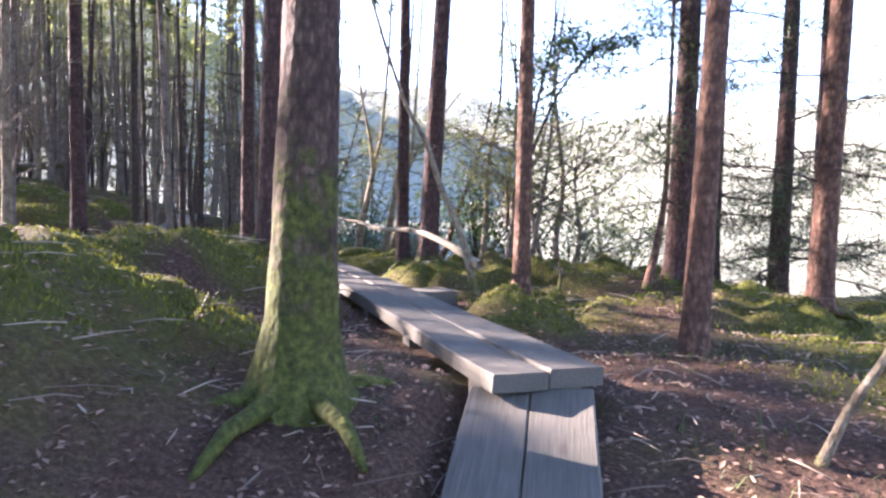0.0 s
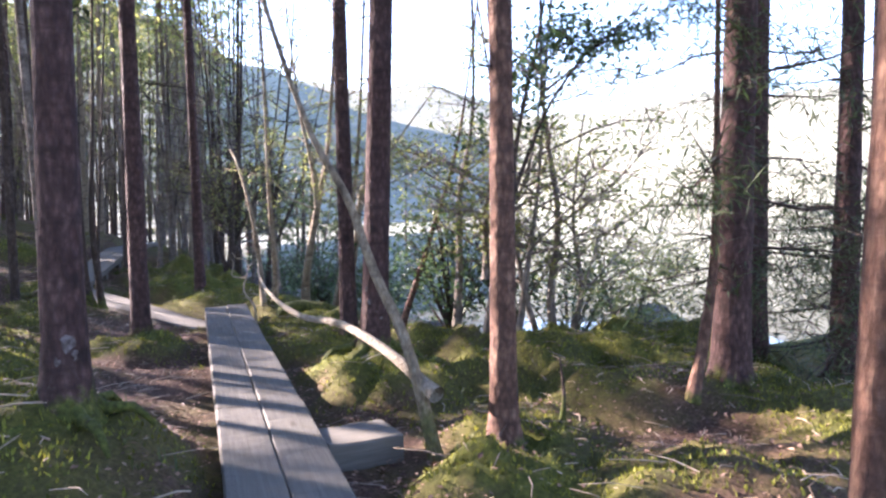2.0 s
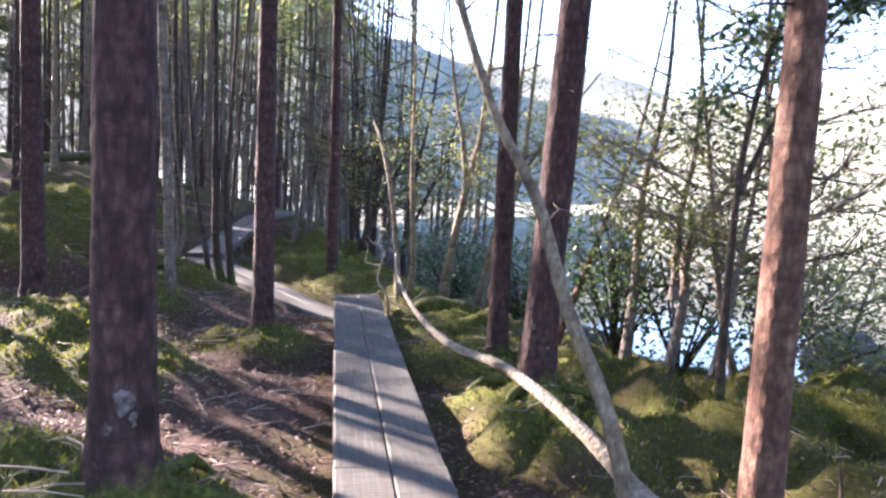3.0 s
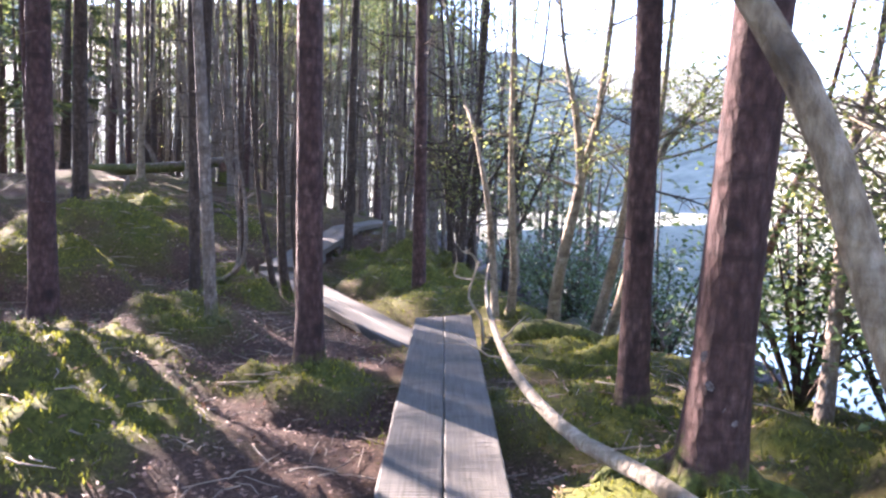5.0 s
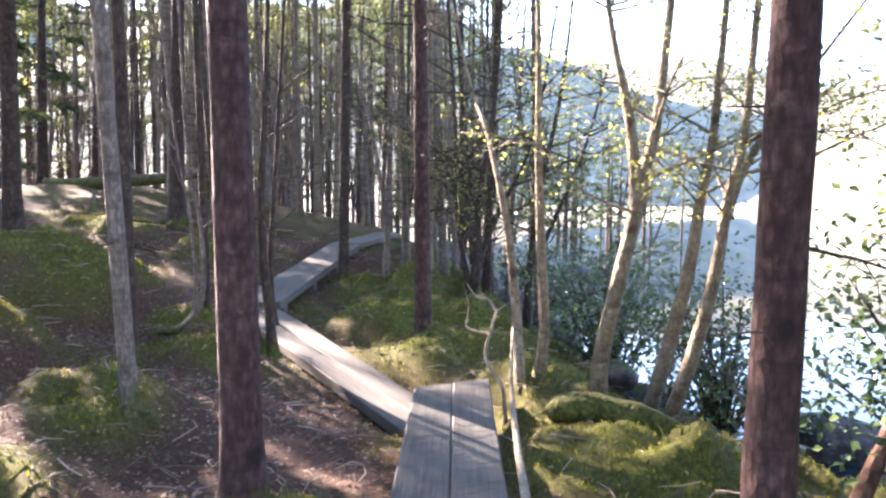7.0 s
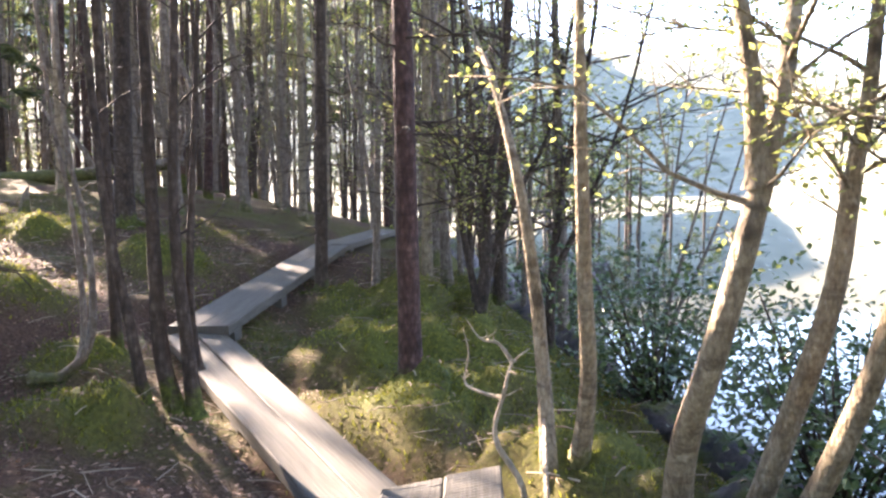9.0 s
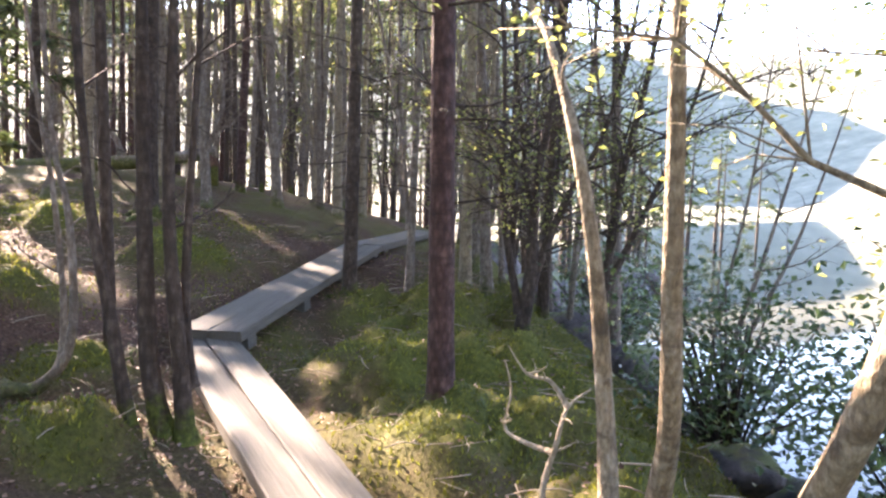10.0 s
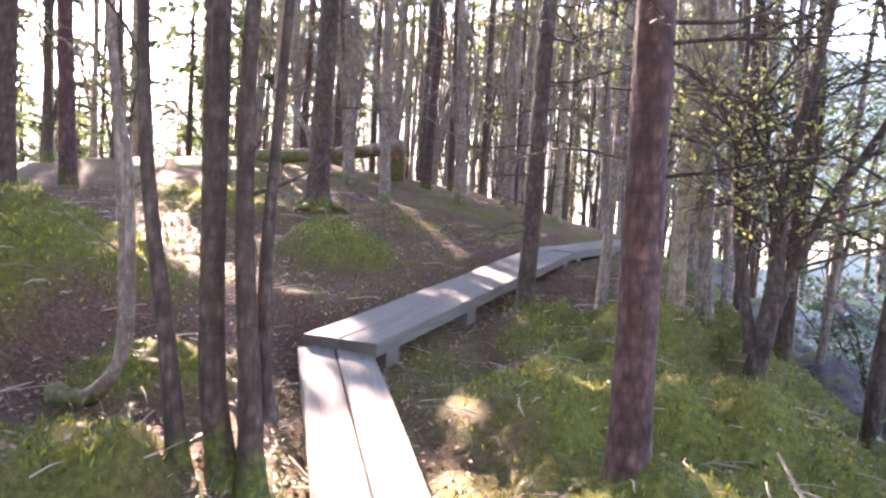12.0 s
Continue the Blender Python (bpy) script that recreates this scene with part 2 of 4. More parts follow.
# moss-covered hummocks: x, y, radius, height
HUMMOCKS = [
    (-2.1, 5.6, 0.75, 0.1),
    (-1.0, 11.46, 0.4, 0.2), (1.1, 6.85, 0.35, 0.2),
    (-2.9, 4.65, 0.8, 0.22), (-1.25, 7.4, 0.75, 0.5), (-2.5, 11.27, 0.7, 0.2), (-2.0, 10.36, 0.7, 0.14), (-0.85, 16.5, 0.5, 0.42), (-0.3, 15.2, 0.5, 0.2), (-0.25, 17.3, 0.4, 0.35), (0.35, 16.4, 0.5, 0.25), (-0.45, 16.0, 0.38, 0.2), (0.2, 15.6, 0.36, 0.18), (-0.95, 17.3, 0.4, 0.22), (0.5, 17.4, 0.4, 0.24), (-0.55, 17.9, 0.38, 0.22), (0.0, 16.6, 0.36, 0.22), (0.75, 15.4, 0.38, 0.2),
    (-1.0, 18.3, 0.6, 0.35), (-0.2, 18.6, 0.6, 0.3), (-4.0, 13.6, 0.6, 0.42), (-2.35, 12.9, 0.45, 0.2), (1.0, 9.82, 0.4, 0.2),
    (1.2, 12.6, 0.6, 0.18), (2.3, 9.14, 0.55, 0.34), (3.3, 9.75, 0.65, 0.4), (4.6, 9.9, 0.7, 0.45), (5.6, 10.36, 0.7, 0.4), (2.8, 8.05, 0.5, 0.3), (2.0, 10.05, 0.5, 0.3), (1.1, 9.06, 0.45, 0.22), (3.9, 8.6, 0.6, 0.3), (0.85, 11.04, 0.5, 0.2), (2.1, 6.35, 0.5, 0.2), (3.2, 6.25, 0.5, 0.25), (0.75, 5.95, 0.35, 0.1),
    (-4.3, 15.5, 0.85, 0.6), (-3.5, 18.4, 0.4, 0.25), (-7.6, 16.4, 0.9, 0.5), (-5.2, 18.8, 0.5, 0.15),
    (1.6, 7.55, 0.4, 0.16), (-1.6, 5.35, 0.45, 0.12), (-6.6, 13.2, 0.7, 0.25), (3.6, 7.35, 0.5, 0.2), (0.9, 14.3, 0.5, 0.25), (-2.25, 6.75, 0.5, 0.22), (-2.3, 14.45, 0.32, 0.16), (-2.75, 15.3, 0.3, 0.14),
]


def lake(x, y):
    """Metres into the lake from its shore (negative on land)."""
    xs = 2.6 - 0.27 * np.clip(y - 18, 0, 5) - 0.15 * np.clip(y - 23, 0, 20)
    d = np.minimum(x - xs, y - 13.3)
    d = np.minimum(d, ((x - 2.7) * 1.5 + (y - 14.8) * 2.3) / 2.75)
    far = 42 + 1.3 * np.clip(x - 5, 0, 90)
    d = np.minimum(np.minimum(d, far - y), 74 - x)
    return d + 0.25 * np.sin(x * 1.7 + y * 0.9) * np.sin(y * 1.3)


def land(x, y):
    z = -0.22 + 0.13 * np.clip(-x - 1.2, 0, 7)
    z = z + bump(x, y, -6.0, 24.0, 5.0, 5.0, 1.1) + bump(x, y, -0.6, 17.6, 1.2, 1.5, -0.32)
    z = z + bump(x, y, -3.9, 5.9, 1.5, 2.3, 0.5) - 0.12 * np.clip(x - 1.8, 0, 4) * smooth(6.8, 9.8, y)
    z = z - 0.27 * np.clip(4.2 - y, 0, 3.4) * smooth(4.5, 1.0, np.abs(x + 1.0))
    z = z - 0.05 * np.clip(y - 28, 0, 14) - 0.06 * np.clip(-x - 14, 0, 10)
    for cx, cy, r, h in HUMMOCKS:
        q = ((x - cx) ** 2 + (y - cy) ** 2) / (r * r)
        z = z + h * np.clip(1 - q / 2.2, 0, 1) ** 0.9
    # the meadow ahead, the shaded mountain behind it, and the sunlit valley side across the lake
    away = np.clip(y - 42 - 1.3 * np.clip(x - 5, 0, 60), 0, 900)
    z = z + 0.02 * np.clip(away, 0, 60) + 0.42 * np.clip(away - 120, 0, 300) * smooth(-460, -280, x + 0.15 * y) * smooth(0.8, -0.1, x / np.maximum(y, 1.0)) * (1 + 0.06 * np.sin(x * 0.03 + 1) * np.sin(y * 0.012) + 0.04 * np.sin(x * 0.045 + 0.02 * y))
    across = np.clip(x - 75, 0, 900)
    z = z + 0.36 * np.clip(across, 0, 150) * (1 + 0.12 * np.sin(y * 0.021 + 1) + 0.06 * np.sin(y * 0.07 + x * 0.03))
    return z


def height(x, y):
    x, y = np.asarray(x, float), np.asarray(y, float)
    near = smooth(60, 30, np.hypot(x, y - 10))
    z = land(x, y) + near * (0.035 * np.sin(2.1 * x + 0.7 * y) * np.sin(1.7 * y - 0.6 * x) + 0.02 * np.sin(5.3 * x + 1.9 * y) * np.sin(4.7 * y - 2.2 * x))
    s = smooth(-2.2, 0.5, lake(x, y))
    return under_planks(x, y, z * (1 - s) - 1.5 * s)


# the boardwalk's stretches: start and end of each, with the height of the planks
STRETCHES = [((-1.98, 0.66, -1.15), (-0.07, 4.12, -0.16)), ((0.0, 4.15, -0.06), (0.0, 13.72, 0.03)), ((-0.1, 13.55, -0.29), (-2.5, 16.75, 0.14)), ((-2.38, 16.62, 0.19), (-2.0, 20.8, 0.62)), ((-2.0, 20.8, 0.62), (-1.6, 24.4, 0.65))]


def under_planks(x, y, z):
    """Keeps the ground below the planks."""
    for (ax, ay, az), (bx, by, bz) in STRETCHES:
        t = np.clip(((x - ax) * (bx - ax) + (y - ay) * (by - ay)) / ((bx - ax) ** 2 + (by - ay) ** 2), 0, 1)
        off = np.hypot(x - ax - t * (bx - ax), y - ay - t * (by - ay))
        top = az + t * (bz - az) - 0.13 + 1.2 * np.clip(off - 0.36, 0, 900)
        z = np.minimum(z, top)
    return z


def z_at(x, y):
    return float(height(x, y))


def spaced(lo, mid0, mid1, hi, step):
    """Grid lines: close together from mid0 to mid1, ever wider outside."""
    out = list(np.arange(mid0, mid1, step))
    s, v = step, mid0
    while v > lo:
        s *= 1.12
        v -= s
        out.insert(0, v)
    s, v = step, out[-1]
    while v < hi:
        s *= 1.12
        v += s
        out.append(v)
    return np.array(out)


def moss_at(x, y):
    """How mossy the ground is: hummocks, the shore side and the hollow below the climbing boardwalk."""
    m = np.full(np.shape(x), -0.1) + 0.12 * np.sin(x * 1.3 + 0.8 * np.sin(y * 0.9)) * np.sin(y * 1.1 + 0.5 * x)
    for cx, cy, r, h in HUMMOCKS:
        m = np.maximum(m, 0.75 * smooth(1.7, 0.5, np.hypot(x - cx, y - cy) / r + 0.3 * np.sin(5 * x + 3 * y) * np.sin(4 * y - 2 * x)))
    m = np.maximum(m, 0.6 * smooth(-4.2, -1.5, lake(x, y)))
    m = np.maximum(m, 0.5 * smooth(0.7, 1.6, x) * smooth(2.4, 4.4, y))
    m = np.maximum(m, 0.65 * np.exp(-((x + 0.1) ** 2 / 2.4 + (y - 17.0) ** 2 / 6)))
    m = m + 0.15 * smooth(-2.4, -3.4, x) * smooth(15.5, 18.0, y) * smooth(26, 22, y)
    trod = np.exp(-((x - 1.9 - 0.45 * (y - 5.4)) ** 2 / 0.5)) * smooth(9.6, 7.8, y) * smooth(0.5, 1.2, x)
    return m - 0.5 * trod - 0.16 * smooth(-0.4, -1.0, x) * smooth(14.0, 13.0, y) * smooth(4.5, 6.5, y)


GRID = {}


def build_ground():
    xs, ys = spaced(-900, -8.5, 6.5, 900, 0.085), spaced(-500, 1.0, 23.0, 1500, 0.085)
    gx, gy = np.meshgrid(xs, ys)
    gz = height(gx, gy)
    # small lumps on the near ground
    near = smooth(15, 11, np.hypot(gx, gy - 12))
    rough = np.array([noise.fractal(Vector((x * 2.6, y * 2.6, 0.3)), 0.8, 2.1, 4) if n > 0 else 0.0 for x, y, n in zip(gx.ravel(), gy.ravel(), near.ravel())]).reshape(gx.shape)
    moss = moss_at(gx, gy)
    pillow = np.array([abs(noise.noise(Vector((x * 2.3, y * 2.3, 7.1)))) + 0.5 * abs(noise.noise(Vector((x * 5.1, y * 5.1, 2.2)))) if n > 0 else 0.0 for x, y, n in zip(gx.ravel(), gy.ravel(), near.ravel())]).reshape(gx.shape)
    gz = gz + near * (0.03 * rough + np.clip(moss, 0, 0.8) * (0.34 * pillow - 0.07))
    gz = under_planks(gx, gy, gz)
    GRID.update(xs=xs, ys=ys, z=gz)
    nx, ny = len(xs), len(ys)
    verts = np.stack([gx.ravel(), gy.ravel(), gz.ravel()], 1)
    i = (np.arange(ny - 1)[:, None] * nx + np.arange(nx - 1)[None, :]).ravel()
    faces = np.stack([i, i + 1, i + 1 + nx, i + nx], 1)
    me = bpy.data.meshes.new("ground")
    me.from_pydata(verts.tolist(), [], faces.tolist())
    away = gy - 38 - 1.0 * np.clip(gx - 5, 0, 90)
    meadow = np.maximum(smooth(-2, 6, away), smooth(38, 60, np.hypot(gx, gy)))
    for key, values in (("moss", moss), ("meadow", meadow)):
        me.attributes.new(key, "FLOAT", "POINT").data.foreach_set("value", values.ravel().astype(np.float32))
    me.materials.append(GROUND)
    me.shade_smooth()
    return tagged(new("ground", me), "uneven forest floor of dead leaves, needles and moss", "ground", kind="structure")


build_ground()
w = Geo().add([(-60, 5, -1.0), (900, 5, -1.0), (900, 900, -1.0), (-60, 900, -1.0)], [(0, 1, 2, 3)])
tagged(new("water", w.mesh("water", WATER)), "calm lake water reflecting the sky and hillside", "water", kind="structure")


# ---- boardwalk ----
WIDE, THICK = 0.575, 0.09


def plank(length, width, thick, ribbed, skew0=0.0, skew1=0.0, cx=0.0, seed=1):
    """A plank along +y from 0, its top at z 0, offset by cx; the ends may be cut on the skew; fine anti-slip ribs across the top."""
    g, h, b = Geo(), width / 2, 0.008
    rng = random.Random(seed)
    n = int(length / (0.014 if ribbed else 0.12)) + 2
    prof = [(-h, -thick), (-h, -b), (-h + b, 0), (-h / 3, 0), (h / 3, 0), (h - b, 0), (h, -b), (h, -thick)]
    for i in range(n):
        u = i / (n - 1)
        dip = -0.003 if ribbed and i % 2 else 0.0
        sag = 0.006 * math.sin(u * 4.3 + seed * 2.1) + 0.003 * math.sin(u * 17 + seed)
        for x, z in prof:
            y0, y1 = (x + cx) * skew0, length + (x + cx) * skew1
            nick = rng.uniform(-0.002, 0.002)
            g.v.append((x + cx + (nick if abs(x) > h - b * 1.5 else 0), y0 + u * (y1 - y0), z + (dip if z == 0 else 0) + (sag if z > -b * 1.5 else 0) + (nick * 0.4 if z == 0 else 0)))
    k = len(prof)
    for i in range(n - 1):
        for j in range(k):
            a, c = i * k + j, i * k + (j + 1) % k
            g.f.append((a, a + k, c + k, c))
    g.f.append(tuple(range(k)))
    g.f.append(tuple((n - 1) * k + j for j in reversed(range(k))))
    return g


def boardwalk(start, end, label, ribbed=False, skew0=0.0, skew1=0.0, bank=0.0, bearers=3, reach=0.5, gap=0.007, wide=WIDE):
    """Two planks side by side from start to end, on cross bearers."""
    a, b = Vector(start), Vector(end)
    d = b - a
    ob = thing("boardwalk", a, label, "boardwalk", "boardwalk along the lake")
    ob.rotation_euler = (math.asin(d.z / d.length), radians(bank), math.atan2(-d.x, d.y))
    half = wide / 2
    for side in (-1, 1):
        x = side * half / 2
        p = part("plank", plank(d.length, half - gap, THICK, ribbed, skew0, skew1, x, side + 2 + len(label)), WOOD, ob, smooth=False)
        p.location = (0, 0, 0.003 * side)
    for i in range(bearers):
        y = 0.25 + (d.length - 0.5) * i / max(1, bearers - 1)
        g = plank(reach * 2, 0.16, 0.12, False)
        p = part("bearer", g, WOOD, ob, smooth=False)
        p.location, p.rotation_euler = (reach, y, -THICK - 0.002), (0, 0, radians(90))
    return ob


boardwalk((-1.98, 0.66, -1.15), (-0.03, 4.2, -0.155), "grey weathered two-plank boardwalk sloping up from the forest floor", bank=-2, bearers=3, reach=0.27, gap=0.002)
boardwalk((0.0, 4.15, -0.06), (0.0, 8.3, 0.0), "long grey two-plank boardwalk with ribbed anti-slip boards", True, bank=0, bearers=4, reach=0.27)
boardwalk((0.0, 8.31, 0.0), (0.0, 13.72, 0.03), "long grey two-plank boardwalk with ribbed boards and a dark centre gap", True, 0.0, 0.58, bank=2.0, bearers=4, reach=0.27)
boardwalk((-0.1, 13.55, -0.29), (-2.5, 16.75, 0.14), "short sunlit two-plank boardwalk turning off through the trees", False, 1.6, 0.4, bearers=3, reach=0.24, wide=0.5)
boardwalk((-2.38, 16.62, 0.19), (-2.0, 20.8, 0.62), "dark shaded boardwalk climbing along the mossy bank", False, 0.1, 0.0, bearers=4, reach=0.27)
boardwalk((-2.0, 20.82, 0.62), (-1.6, 24.4, 0.65), "far shaded stretch of boardwalk among thin trees", False, bearers=3, reach=0.27)

step = thing("wooden_block", (0.36, 7.6, z_at(0.36, 7.6)), "sawn timber block set beside the boardwalk", "timber")
g = plank(0.46, 0.36, 0.3, False)
p = part("block", g, WOOD, step, smooth=False)
p.location, p.rotation_euler = (-0.08, 0, 0.16), (0, 0, radians(-82))


# ---- trees ----
CROWNS = {}
GOLD = 2.39996


def needle_crown(seed, low, high, reach, boughs=22):
    """Drooping spruce boughs set with many small sprays of needles."""
    rng, g = random.Random(seed), Geo()
    for i in range(boughs):
        f = i / boughs
        z = low + (high - low) * f
        a = i * GOLD + rng.uniform(-0.3, 0.3)
        length = reach * (1 - 0.82 * f) * rng.uniform(0.65, 1.1)
        out = Vector((math.cos(a), math.sin(a), 0))
        tip = out * length + Vector((0, 0, z - length * rng.uniform(0.12, 0.4)))
        mid = out * length * 0.5 + Vector((0, 0, z + 0.05))
        pts = curve_through([(0, 0, z), mid, tip], 5)
        g.tube(pts, [0.025, 0.02, 0.015, 0.01, 0.005], 4)
        side = Vector((-out.y, out.x, 0))
        for k in range(int(18 * length / 1.6) + 5):
            u = rng.uniform(0.15, 1)
            p = mid.lerp(tip, (u - 0.5) * 2) if u > 0.5 else Vector((0, 0, z)).lerp(mid, u * 2)
            d = (side * rng.choice((-1, 1)) * rng.uniform(0.4, 1) + out * rng.uniform(0.2, 0.9) + Vector((0, 0, rng.uniform(-0.6, 0.1)))).normalized()
            for q in range(3):
                dd = (d + Vector((rng.gauss(0, 0.3), rng.gauss(0, 0.3), rng.gauss(0, 0.25)))).normalized()
                g.leaf(p, dd, rng.uniform(0.02, 0.05), rng.uniform(0.16, 0.42) * (0.7 + length / 3), Vector((rng.gauss(0, 1), rng.gauss(0, 1), 1)))
    return g


def leaf_cloud(g, rng, centre, size, count, leaf, flat=0.6):
    for _ in range(count):
        o = Vector((rng.gauss(0, 1), rng.gauss(0, 1), rng.gauss(0, flat)))
        p = Vector(centre) + o * size * 0.5
        d = Vector((rng.gauss(0, 1), rng.gauss(0, 1), rng.gauss(-0.3, 0.6))).normalized()
        g.leaf(p, d, leaf * rng.uniform(0.25, 0.4), leaf * rng.uniform(0.7, 1.3), Vector((rng.gauss(0, 0.6), rng.gauss(0, 0.6), 1)))


def side_branches(rng, line, lo, hi, count, reach, lift=0.0):
    """Bare snapped and forking side branches on a trunk line: a mesh for each, and the points along them."""
    made = []
    n = len(line)
    for i in range(count):
        g = Geo()
        u = rng.uniform(lo, hi)
        k = min(int(u * (n - 1)), n - 2)
        p = line[k].lerp(line[k + 1], u * (n - 1) - k)
        a = i * GOLD + rng.uniform(-0.5, 0.5)
        length = reach * rng.uniform(0.2, 1.0)
        out = Vector((math.cos(a), math.sin(a), rng.uniform(-0.25, 0.2) + lift)).normalized()
        bend = Vector((rng.gauss(0, 0.12), rng.gauss(0, 0.12), rng.uniform(-0.25, 0.15))) * length
        pts = curve_through([p, p + out * length * 0.3 + Vector((rng.gauss(0, 0.03), rng.gauss(0, 0.03), rng.gauss(0, 0.04))) * length, p + out * length * 0.65, p + out * length + bend], 7)
        r = 0.004 + 0.0065 * length
        g.tube(pts, [r * f for f in (1.3, 1.0, 0.85, 0.7, 0.55, 0.4, 0.2)], 5)
        ends = pts[3:]
        for _ in range(int(length * 10)):
            q = pts[rng.choice((2, 3, 4, 5))]
            d = (out + Vector((rng.gauss(0, 0.7), rng.gauss(0, 0.7), rng.gauss(0, 0.45)))).normalized() * length * rng.uniform(0.15, 0.5)
            m = q + d * 0.5 + Vector((rng.gauss(0, 0.02), rng.gauss(0, 0.02), 0.02))
            e = q + d + Vector((0, 0, -0.03))
            g.tube([q, m, e], [r * 0.42, r * 0.28, r * 0.1], 4)
            ends += [m, e]
        made.append((g, ends))
    return made


def leafage(parent, rng, ends, material, count, size, needle):
    """Leaves or needles about the ends of twigs."""
    g = Geo()
    for p in ends:
        for _ in range(count):
            q = p + Vector((rng.gauss(0, 0.1), rng.gauss(0, 0.1), rng.gauss(-0.02, 0.07)))
            d = Vector((rng.gauss(0, 1), rng.gauss(0, 1), rng.gauss(-0.5 if needle else -0.2, 0.5))).normalized()
            g.leaf(q, d, size * (rng.uniform(0.03, 0.06) if needle else rng.uniform(0.25, 0.4)), size * rng.uniform(0.7, 1.4), Vector((rng.gauss(0, 0.7), rng.gauss(0, 0.7), 1)))
    tagged(part("foliage", g, material, parent, "hanging sprays of needles" if needle else "small yellow-green leaves", False), kind="stuff")


def dress(ob, rng, made, material, foliage, near):
    """Hang side branches on a tree, each a part where it stands near the walk, with leaves or needles along them."""
    if near:
        for geo, ends in made:
            limb = part("branch", geo, material, ob)
            if foliage:
                leafage(limb, rng, ends, *foliage)
        return
    if made:
        one = Geo()
        for g, _ in made:
            one.add(g.v, g.f)
        tagged(part("branch_spray", one, material, ob), kind="stuff")
    if foliage:
        leafage(ob, rng, [p for _, ends in made for p in ends], *foliage)


def crown_mesh(kind):
    if kind not in CROWNS:
        seed = int(kind[-1])
        if kind.startswith("needle"):
            CROWNS[kind] = needle_crown(seed, 0, 8.5, 2.4).mesh("crown", LEAF_NEEDLE, False)
        else:
            rng, g = random.Random(seed + 40), Geo()
            for i in range(22):
                a, r = rng.uniform(0, 6.3), rng.uniform(0.1, 1.5)
                leaf_cloud(g, rng, (math.cos(a) * r, math.sin(a) * r, rng.uniform(0, 3.2)), 0.9, 34, 0.085)
            CROWNS[kind] = g.mesh("crown", LEAF_BIRCH, False)
    return CROWNS[kind]


def spruce(x, y, r, lean=(0.0, 0.0), tall=13.0, seed=0, material=None, label="", flare=1.0, roots=5, branches=16, reach=0.9, low=0.16, crown_from=6.0, foliage=None, near=True, name="spruce_tree"):
    """A conifer: tapered flared trunk with root toes, dead side branches, and a needle crown high up."""
    rng = random.Random(seed * 7 + 3)
    z = z_at(x, y) - 0.06
    ob = thing(name, (x, y, z), label or "tall spruce with a bare red-brown trunk and mossy foot", "tree", "spruces of the wood")
    mat = material or BARK_SPRUCE
    lx, ly = lean
    ctrl = [(0, 0, 0), (lx * 0.22, ly * 0.22, tall * 0.2), (lx * 0.55, ly * 0.55, tall * 0.5), (lx, ly, tall)]
    line = curve_through(ctrl, 40)
    rad = []
    for p in line:
        h = p.z
        rad.append(r * (max(0.12, 1 - h / tall * 0.85) + flare * 0.75 * math.exp(-h / (r * 1.1)) + 0.25 * flare * math.exp(-h / (r * 4))))
    g = Geo()
    dense = [line[0].lerp(line[1], u) for u in (0, 0.25, 0.5, 0.75)]
    dr = [r * (max(0.12, 1 - p.z / tall * 0.85) + flare * 0.75 * math.exp(-p.z / (r * 1.1)) + 0.25 * flare * math.exp(-p.z / (r * 4))) for p in dense]
    g.tube(dense + line[1:], dr + rad[1:], 16, 0.035, rng)
    part("trunk", g, mat, ob)
    for i in range(roots):
        a = i * 2 * math.pi / max(1, roots) + rng.uniform(-0.4, 0.4)
        d = Vector((math.cos(a), math.sin(a), 0))
        ln = r * rng.uniform(2.4, 4.2) * (0.6 + 0.4 * flare)
        pts = curve_through([d * r * 0.7 + Vector((0, 0, r * 1.5)), d * (r * 1.7) + Vector((0, 0, r * 0.55)), d * (r * 1.2 + ln * 0.6) + Vector((0, 0, 0.05)), d * (r + ln) + Vector((0, 0, -0.06))], 7)
        part("root", Geo().tube(pts, [r * f for f in (0.42, 0.4, 0.36, 0.3, 0.25, 0.18, 0.1)], 8, 0.08, rng), mat, ob)
    dress(ob, rng, side_branches(rng, line, low, 0.42, branches, reach), BARK_DARK, foliage, near)
    if crown_from:
        cr = part("crown", crown_mesh("needle%d" % (seed % 3)), LEAF_NEEDLE, ob, "dark green needled boughs")
        cr.location = (lx * crown_from / tall, ly * crown_from / tall, crown_from)
        s = (tall - crown_from + 1.2) / 8.5
        cr.scale, cr.rotation_euler = (s * 1.1, s * 1.1, s), (0, 0, seed * 1.3)
    return ob


